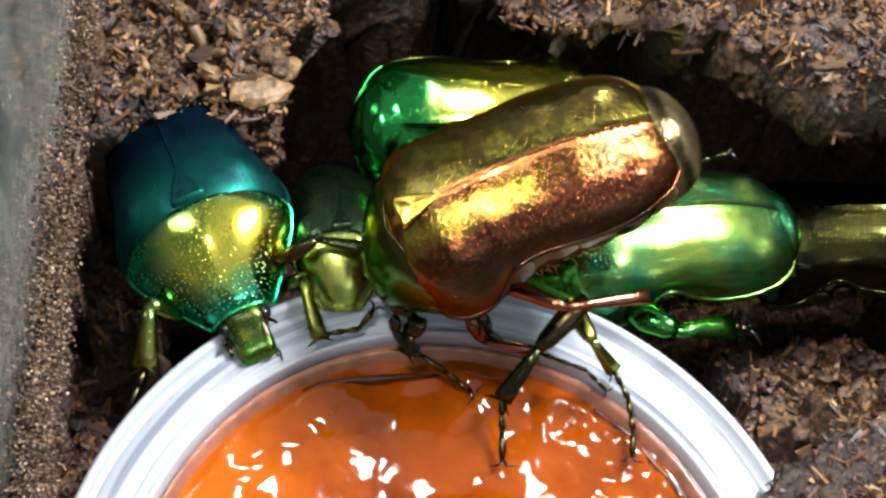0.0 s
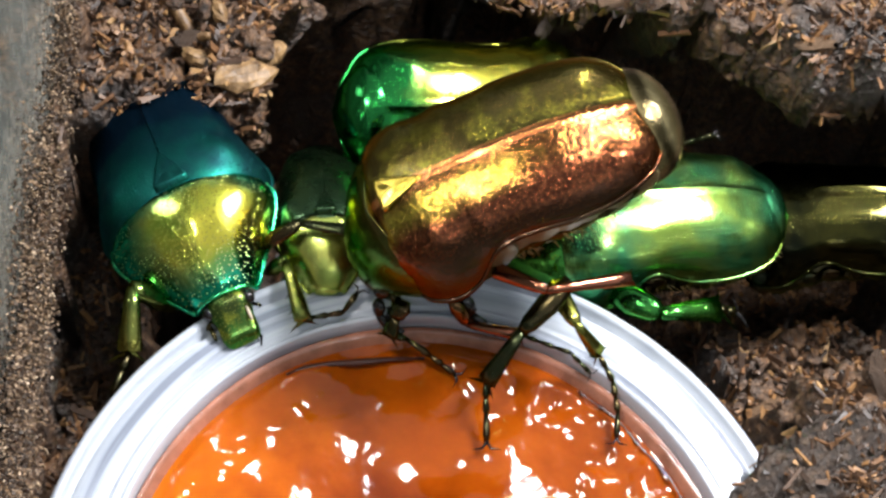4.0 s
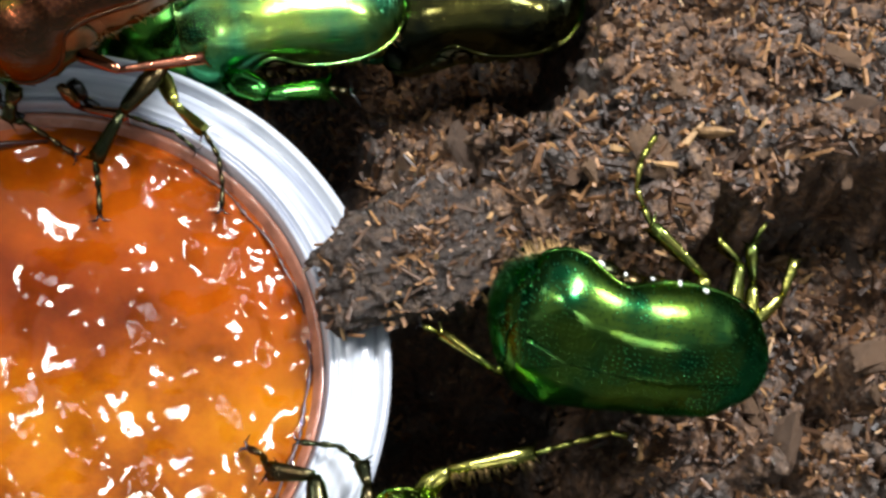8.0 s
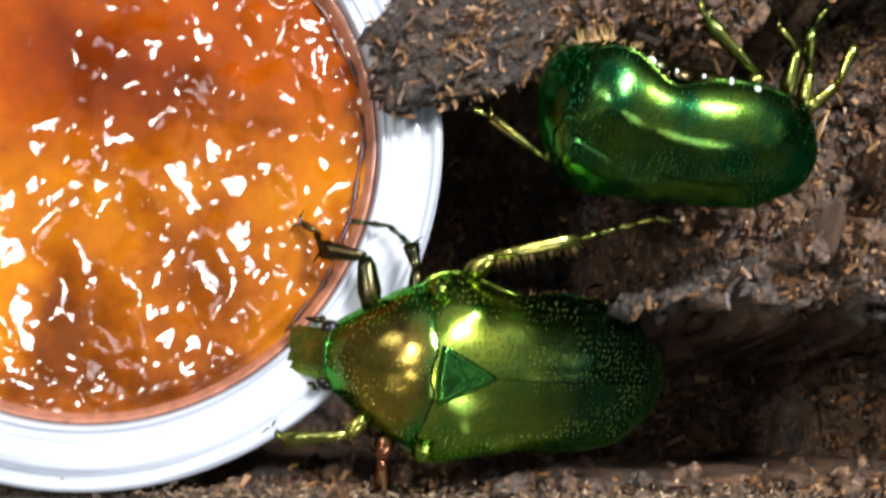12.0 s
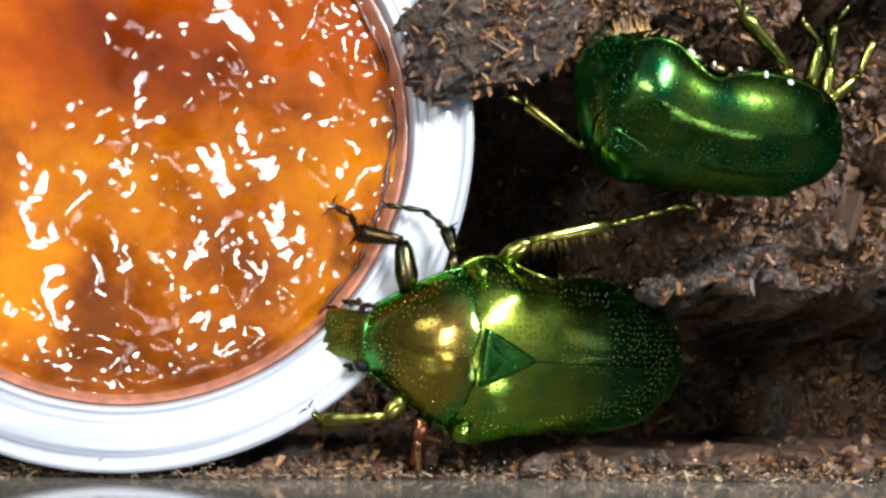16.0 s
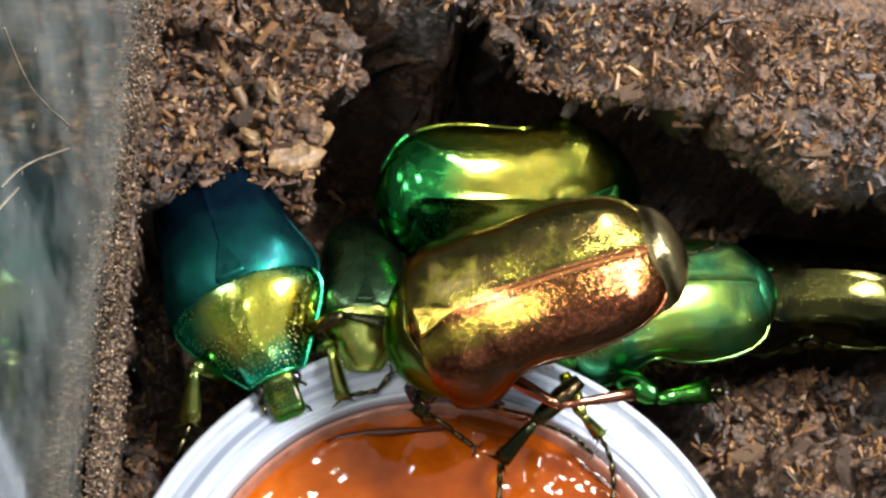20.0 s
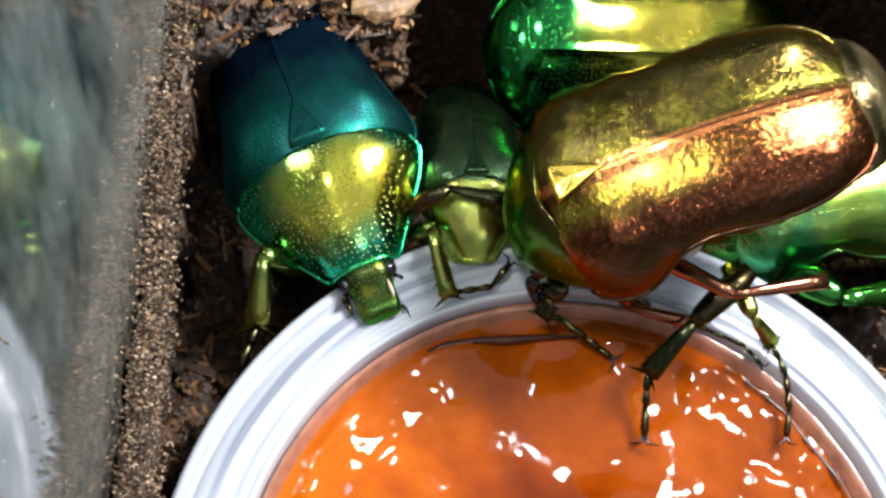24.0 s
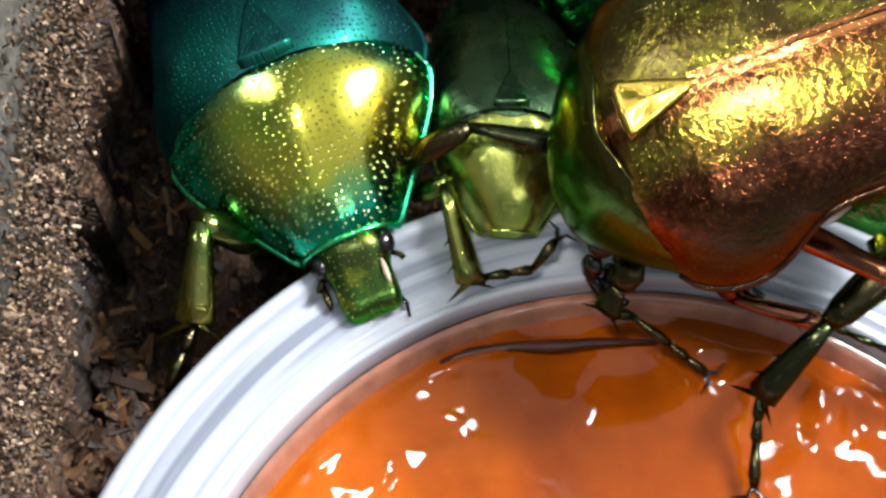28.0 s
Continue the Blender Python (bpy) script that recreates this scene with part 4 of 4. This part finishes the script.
    leg(g, ((4.00, 0.15, 0.4), (4.2, 0.33, 0.45), (4.28, 0.54, 0.5)), M_LIMB_GOLD, 0.035)
    leg(g, ((3.90, 0.2, 0.4), (3.95, 0.51, 0.5), (3.84, 0.62, 0.5)), M_LIMB_GOLD, 0.04)
    leg(g, ((2.63, -0.11, 0.35), (2.53, -0.13, 0.4), (2.25, 0.11, 0.3), (2.15, 0.16, 0.3)), M_LIMB_GOLD, 0.04)
    hairs(g, 40, 7, -0.1, 0.25)
    fringe(g, (2.55, 0.27, 0.55), (2.70, 0.46, 0.62), 45, 11, (-0.8, 0.5))
    fringe(g, (2.70, 0.46, 0.62), (2.90, 0.50, 0.62), 45, 12, (-0.2, 1.0))
    h = beetle("golden green beetle feeding head-down at the cup rim", (2.235, -1.37, 0.513), (-0.95, 0.02, 0.31), (-0.054, -0.976, -0.19), 0.975, M_GOLD_PRO, M_GREEN_GOLD, M_GREEN, M_HEAD_OLIVE, 32, 4, shield_size=1.15, shield_wide=1.35, plates=True)
    leg(h, ((1.60, -1.00, 0.2), (1.56, -0.68, 0.2), (1.31, -0.63, 0.1), (1.28, -0.51, 0.0), (1.2, -0.46, -0.05)), M_LIMB, 0.055)
    leg(h, ((1.85, -1.15, 0.2), (1.84, -0.75, 0.28), (1.81, -0.61, 0.22), (1.69, -0.49, 0.12), (1.48, -0.46, 0.08)), M_LIMB, 0.045)
    leg(h, ((2.11, -0.80, 0.25), (2.27, -0.68, 0.33), (2.75, -0.57, 0.3), (3.19, -0.43, 0.25), (3.3, -0.44, 0.2)), M_LIMB_GOLD, 0.05)
    leg(h, ((1.60, -1.55, 0.2), (1.48, -1.67, 0.2), (1.13, -1.7, 0.05), (1.07, -1.64, 0.02)), M_LIMB_GOLD, 0.045)
    leg(h, ((1.70, -1.65, 0.15), (1.67, -1.80, 0.12), (1.69, -1.95, -0.1), (1.95, -1.97, -0.15), (2.2, -1.98, -0.2)), M_LIMB_RED, 0.045)
    hairs(h, 140, 9)
    fringe(h, (2.27, -0.68, 0.33), (2.75, -0.57, 0.30), 60, 4)
    fringe(h, (1.66, -1.76, 0.12), (1.69, -1.95, -0.05), 30, 6)


build_beetles()


# ---- clods, chips and flakes ----
def chip_points(rnd, length, width, thick):
    """A splinter: eight uneven corners round the origin, narrower at one end."""
    out = []
    taper = rnd.uniform(0.15, 0.9)
    skew = rnd.uniform(-0.8, 0.8) * width
    for sx in (-1, 1):
        for sy in (-1, 1):
            for sz in (-1, 1):
                w = width * (taper if sx > 0 else 1)
                out.append(Vector((sx * length * rnd.uniform(0.7, 1.1), sy * w * rnd.uniform(0.5, 1.1) + (skew if sx > 0 else 0), sz * thick * rnd.uniform(0.5, 1.0))) * CM * 0.5)
    return out


CHIP_FACES = [(0, 1, 3, 2), (4, 6, 7, 5), (0, 4, 5, 1), (2, 3, 7, 6), (0, 2, 6, 4), (1, 5, 7, 3)]


def soil_at(x, y):
    return float(soil_height(np.array([x]), np.array([y]))[0])


def build_chips():
    rnd = random.Random(5)
    n = 52000
    xs = np.array([rnd.uniform(WALL_X + 0.05, 6.5) for _ in range(n)])
    ys = np.array([rnd.uniform(WALL_Y + 0.05, 5.5) for _ in range(n)])
    zs = soil_height(xs, ys)
    steep = np.hypot(soil_height(xs + 0.05, ys) - soil_height(xs - 0.05, ys), soil_height(xs, ys + 0.05) - soil_height(xs, ys - 0.05)) / 0.1
    ys = overhang(xs, ys, zs)
    verts, faces = [], []
    for x, y, z, slope in zip(xs, ys, zs, steep):
        if math.hypot(x, y) < 2.12 or slope > rnd.uniform(3.0, 12.0):
            continue
        # some pale chips left out low down, which makes the pits look darker
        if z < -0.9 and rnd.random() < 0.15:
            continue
        long = 0.03 + 0.19 * rnd.random() ** 3
        turn = Euler((rnd.gauss(0, 0.8), rnd.gauss(0, 0.8), rnd.uniform(0, 6.28))).to_matrix()
        k = len(verts)
        verts += [turn @ p + P(x, y, z + 0.008) for p in chip_points(rnd, long, rnd.uniform(0.010, 0.026) + 0.22 * long * rnd.random(), rnd.uniform(0.012, 0.035))]
        faces += [tuple(k + i for i in q) for q in CHIP_FACES]
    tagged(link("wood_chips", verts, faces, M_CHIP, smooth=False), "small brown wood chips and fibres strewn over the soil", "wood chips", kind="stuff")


build_chips()


def dust_material():
    m = Mat("soil_dust")
    rnd = m.node("ShaderNodeNewGeometry").outputs["Random Per Island"]
    col = m.ramp(rnd, (0.0, (0.03, 0.019, 0.012)), (0.55, (0.14, 0.088, 0.052)), (0.86, (0.34, 0.225, 0.13)), (1.0, (0.66, 0.50, 0.34)))
    m.set(Base_Color=m.mix(1.0, col, m.ramp(m.noise(0.25, 4), (0.35, (0.45, 0.42, 0.40)), (0.65, (1, 1, 1))), "MULTIPLY"), Roughness=0.6)
    return m.m


M_DUST = dust_material()


def build_crust():
    """Soil dust and fibres that stick to the box wall along the soil's edge."""
    rnd = random.Random(12)
    verts, faces = [], []
    for _ in range(15000):
        y = rnd.uniform(-1.6, 4.5)
        z = rnd.gauss(0.36, 0.20) + 0.12 * math.sin(3.1 * y) * math.sin(1.3 * y + 1)
        x = -2.00 - 0.07 * min(max(y, 0), 2.4) + rnd.gauss(0, 0.035) - 0.12 * max(0.0, z - 0.3)
        turn = Euler((rnd.uniform(0, 6.28), rnd.gauss(1.57, 0.5), rnd.gauss(0, 0.4))).to_matrix()
        k = len(verts)
        verts += [turn @ p + P(x, y, z) for p in chip_points(rnd, 0.010 + 0.05 * rnd.random() ** 3, rnd.uniform(0.006, 0.018), rnd.uniform(0.006, 0.016))]
        faces += [tuple(k + i for i in q) for q in CHIP_FACES]
    for _ in range(3500):
        x = rnd.uniform(-1.9, 6.5)
        z = rnd.gauss(-0.15, 0.07) + 0.05 * math.sin(2.3 * x)
        k = len(verts)
        turn = Euler((rnd.uniform(0, 6.28), rnd.gauss(0, 0.35), rnd.gauss(0, 0.5))).to_matrix()
        spot = P(x, WALL_Y + 0.012 + abs(rnd.gauss(0, 0.035)), z)
        verts += [turn @ p + spot for p in chip_points(rnd, 0.015 + 0.07 * rnd.random() ** 3, rnd.uniform(0.006, 0.016), rnd.uniform(0.006, 0.014))]
        faces += [tuple(k + i for i in q) for q in CHIP_FACES]
    tagged(link("soil_crust", verts, faces, M_DUST, smooth=False), "pale brown soil dust stuck along the plastic box wall", "soil crust", kind="stuff")


build_crust()


def fibre(points, thick):
    """A thin pale fibre on the wall; points are (y, z) in the plan."""
    for _ in range(3):      # round the corners off
        soft = [points[0]]
        for (a, b), (c, d) in zip(points, points[1:]):
            soft += [(0.75 * a + 0.25 * c, 0.75 * b + 0.25 * d), (0.25 * a + 0.75 * c, 0.25 * b + 0.75 * d)]
        points = soft + [points[-1]]
    pts = [P(WALL_X + 0.004 - 0.07 * z, y, z) for y, z in points]
    v, f = tube(pts, [thick * CM] * len(pts), 5)
    tagged(link("fibre", v, f, M_PALE), "thin pale hair-like fibre clinging to the plastic wall", "fibre", group="fibres on the wall")


fibre(((1.56, 2.87), (1.03, 3.52), (0.68, 3.62), (0.51, 3.43), (0.29, 3.31), (0.00, 3.24), (-0.31, 3.10)), 0.0028)
fibre(((1.98, 3.52), (1.98, 3.23), (2.02, 2.85), (2.25, 2.07)), 0.0026)
fibre(((1.44, 3.15), (1.69, 2.84), (2.16, 2.00)), 0.0024)
fibre(((0.36, 3.31), (0.36, 2.83), (0.43, 2.32)), 0.002)


def build_crumbs():
    rnd = random.Random(8)
    n = 3600
    xs = np.array([rnd.uniform(WALL_X + 0.08, 6.0) for _ in range(n)])
    ys = np.array([rnd.uniform(WALL_Y + 0.08, 5.0) for _ in range(n)])
    zs = soil_height(xs, ys)
    ys = overhang(xs, ys, zs)
    verts, faces = [], []
    for x, y, z in zip(xs, ys, zs):
        if math.hypot(x, y) < 2.2:
            continue
        r = 0.02 + 0.07 * rnd.random() ** 3
        c, k, off = P(x, y, z + 0.2 * r), len(verts), Vector((x, y, z)) * 3
        sx, sy = rnd.uniform(0.7, 1.4), rnd.uniform(0.7, 1.3)
        for i in range(6):
            a = math.pi * i / 5
            for j in range(8):
                b = 2 * math.pi * j / 8
                d = Vector((math.sin(a) * math.cos(b) * sx, math.sin(a) * math.sin(b) * sy, math.cos(a) * 0.55))
                verts.append(c + d * r * CM * (1 + 0.6 * noise.noise(d * 1.7 + off) + 0.45 * noise.noise(d * 4.3 + off)))
        faces += [tuple(k + q for q in f) for f in grid_faces(6, 8, True)]
    tagged(link("soil_crumbs", verts, faces, M_SOIL), "crumbs of dark soil strewn over the banks", "soil crumbs", kind="stuff")


build_crumbs()


def bark_material():
    m = Mat("rotten_bark")
    rnd = m.node("ShaderNodeObjectInfo").outputs["Random"]
    col = m.ramp(rnd, (0.0, (0.03, 0.018, 0.011)), (0.6, (0.10, 0.058, 0.032)), (1.0, (0.20, 0.125, 0.07)))
    grain = m.ramp(m.noise(0.03, 5), (0.3, (0.4, 0.38, 0.36)), (0.7, (1.2, 1.1, 1.0)))
    m.set(Base_Color=m.mix(1.0, col, grain, "MULTIPLY"), Roughness=0.6)
    m.bump(m.noise(0.04, 5), 0.02, 0.9)
    return m.m


def build_bark():
    rnd = random.Random(17)
    mat = bark_material()
    shapes = []
    for k in range(7):
        verts = []
        for i in range(7):
            a = math.pi * i / 6
            for j in range(9):
                b = 2 * math.pi * j / 9
                d = Vector((math.cos(a), math.sin(a) * math.cos(b), math.sin(a) * math.sin(b)))
                d = Vector([math.copysign(abs(c) ** 0.7, c) for c in d])
                w = 1 + 0.5 * noise.noise(d * 1.5 + Vector((k * 7, 0, 0)))
                verts.append(Vector((d.x * 1.0, d.y * (0.35 + 0.05 * k), d.z * 0.28)) * w * CM)
        me = bpy.data.meshes.new("bark_piece")
        me.from_pydata([tuple(v) for v in verts], [], grid_faces(7, 9, True))
        me.materials.append(mat)
        shapes.append(me)
    keep_off = ((-1.5, 2.3, 1.0), (-0.7, 2.1, 0.7), (0.2, 2.0, 1.1), (0.2, 2.9, 0.9), (1.4, 2.3, 0.9), (2.8, 2.7, 0.8), (2.6, 0.0, 0.75), (3.4, 0.0, 0.8), (2.0, -1.3, 0.8), (2.9, -1.4, 0.6), (0, 0, 2.2))
    made = 0
    while made < 240:
        x, y = rnd.uniform(WALL_X + 0.2, 5.8), rnd.uniform(WALL_Y + 0.2, 5.0)
        if any(math.hypot(x - a, y - b) < r for a, b, r in keep_off):
            continue
        made += 1
        size = 0.05 + 0.13 * rnd.random() ** 2
        ob = new("bark_piece", shapes[rnd.randrange(7)])
        ob.matrix_world = Matrix.Translation(P(x, float(overhang(x, y, soil_at(x, y))), soil_at(x, y) + 0.1 * size)) @ Euler((rnd.gauss(0, 0.4), rnd.gauss(0, 0.4), rnd.uniform(0, 6.28))).to_matrix().to_4x4() @ Matrix.Scale(size, 4)
        tagged(ob, "small dark brown piece of rotten bark on soil", "bark piece", group="bark pieces in the soil")


build_bark()


def flake(x, y, z, length, width, turn, tip=10):
    rnd = random.Random(int(x * 997 + y * 131))
    verts, n, m = [], 9, 14
    for i in range(n):
        a = math.pi * i / (n - 1)
        for j in range(m):
            b = 2 * math.pi * j / m
            d = Vector((math.cos(a), math.sin(a) * math.cos(b), math.sin(a) * math.sin(b)))
            k = 1 + 0.35 * noise.noise(d * 1.6 + Vector((x, y, 0)) * 5)
            verts.append(Vector((d.x * length, d.y * width, d.z * 0.11)) * k * CM * 0.5)
    ob = link("wood_flake", verts, grid_faces(n, m, True), M_FLAKE, smooth=False)
    y = float(overhang(x, y + 0.5, soil_at(x, y + 0.5))) + 0.05 if y > 3.7 and x > 0.3 else y
    ob.matrix_world = Matrix.Translation(P(x, y, z)) @ Euler((radians(tip), radians(tip * 0.6), radians(turn))).to_matrix().to_4x4()
    tagged(ob, "pale splinter of wood lying on the soil", "wood flake", group="wood flakes")


for row in ((2.0, 1.21, 0.3, 0.2, 0.12, 40), (1.52, 3.8, 0.3, 0.24, 0.08, 55), (2.2, 3.8, 0.3, 0.26, 0.07, 50), (0.45, 4.15, 0.1, 0.15, 0.06, 10),
            (-1.16, 3.10, 0.1, 0.36, 0.22, 20), (-1.02, 3.28, 0.1, 0.24, 0.14, 65), (-1.45, 3.20, 0.1, 0.2, 0.10, 150), (3.2, 1.75, 0.1, 0.2, 0.10, 130), (3.0, 1.6, 0.1, 0.16, 0.07, 70), (4.5, 0.9, 0.2, 0.16, 0.06, 20), (-1.35, 3.55, -0.3, 0.2, 0.09, 110), (3.72, 1.11, 0.93, 0.24, 0.07, 4), (2.11, 0.38, 0.42, 0.16, 0.05, 25)):
    x, y, z, length, width, turn = row
    flake(x, y, max(z, soil_at(x, y) + 0.02) if soil_at(x, y) > z - 0.2 else soil_at(x, y) + 0.03, length, width, turn)


def twig(points, thick):
    pts = [P(x, y, soil_at(x, y) + 0.06) for x, y in points]
    v, f = tube(pts, [thick * CM * k for k in (0.8, 1.1, 0.9, 1.05, 0.5)], 8)
    tagged(link("twig", v, f, M_FLAKE), "thin brown twig lying on the soil", "twig")


twig(((-1.74, 3.78), (-1.66, 3.66), (-1.58, 3.55), (-1.48, 3.45), (-1.39, 3.34)), 0.045)


def clod_material():
    m = Mat("wet_clod")
    col = m.ramp(m.noise(0.09, 6, 0.7), (0.34, (0.012, 0.009, 0.008)), (0.52, (0.048, 0.033, 0.025)), (0.68, (0.12, 0.078, 0.05)), (0.82, (0.24, 0.15, 0.085)))
    n1 = m.bump(m.noise(0.12, 6, 0.7), 0.10, 1.0)
    m.bump(m.cells(0.035), 0.02, 0.7, n1)
    m.set(Base_Color=col, Roughness=m.math("MULTIPLY_ADD", m.noise(0.1), 0.6, 0.15))
    return m.m


def build_clod():
    verts = []
    nu, nv = 60, 90
    for i in range(nu + 1):
        a = math.pi * i / nu
        for j in range(nv):
            b = 2 * math.pi * j / nv
            d = Vector((math.sin(a) * math.cos(b), math.sin(a) * math.sin(b), math.cos(a)))
            k = 1 + 0.30 * noise.noise(d * 1.6 + Vector((3, 1, 2))) + 0.2 * noise.noise(d * 3.5) + 0.12 * noise.noise(d * 8) + 0.08 * noise.noise(d * 18) + 0.05 * noise.noise(d * 36)
            verts.append(Vector((d.x * 0.62, d.y * 0.38, d.z * 0.30)) * k * CM)
    place = Matrix.Translation(P(2.17, 0.66, 0.14)) @ Matrix.Rotation(radians(30), 4, "Z")
    ob = link("soil_clod", verts, grid_faces(nu + 1, nv, True), clod_material())
    ob.matrix_world = place
    tagged(ob, "dark clod of packed soil overhanging the cup rim", "soil clod")
    rnd = random.Random(31)
    cv, cf = [], []
    for _ in range(420):
        p = place @ (verts[rnd.randrange(len(verts) // 2)] * 1.01)
        turn = Euler((rnd.gauss(0, 0.6), rnd.gauss(0, 0.6), rnd.uniform(0, 6.28))).to_matrix()
        k = len(cv)
        cv += [turn @ q + p for q in chip_points(rnd, 0.03 + 0.13 * rnd.random() ** 2, rnd.uniform(0.012, 0.04), rnd.uniform(0.008, 0.02))]
        cf += [tuple(k + i for i in q) for q in CHIP_FACES]
    chips = link("fibre_mat", [ob.matrix_world.inverted() @ q for q in cv], cf, M_CHIP, ob, "brown wood fibres stuck in the clod", smooth=False)
    chips["kind"] = "stuff"


build_clod()


def motions():
    """The feeding beetles work their palps; everything else keeps still."""
    for palp, s, k in PALPS:
        base = palp.location.copy()
        rows = []
        for i in range(57):
            t = i * 0.5
            swing = 14 * math.sin(2.9 * t + 1.3 * k) + 6 * math.sin(6.1 * t + k)
            rows.append((t, Matrix.Translation(base) @ Euler((0, radians(0.5 * swing), radians(s * swing))).to_matrix().to_4x4()))
        walk(palp, rows)


motions()
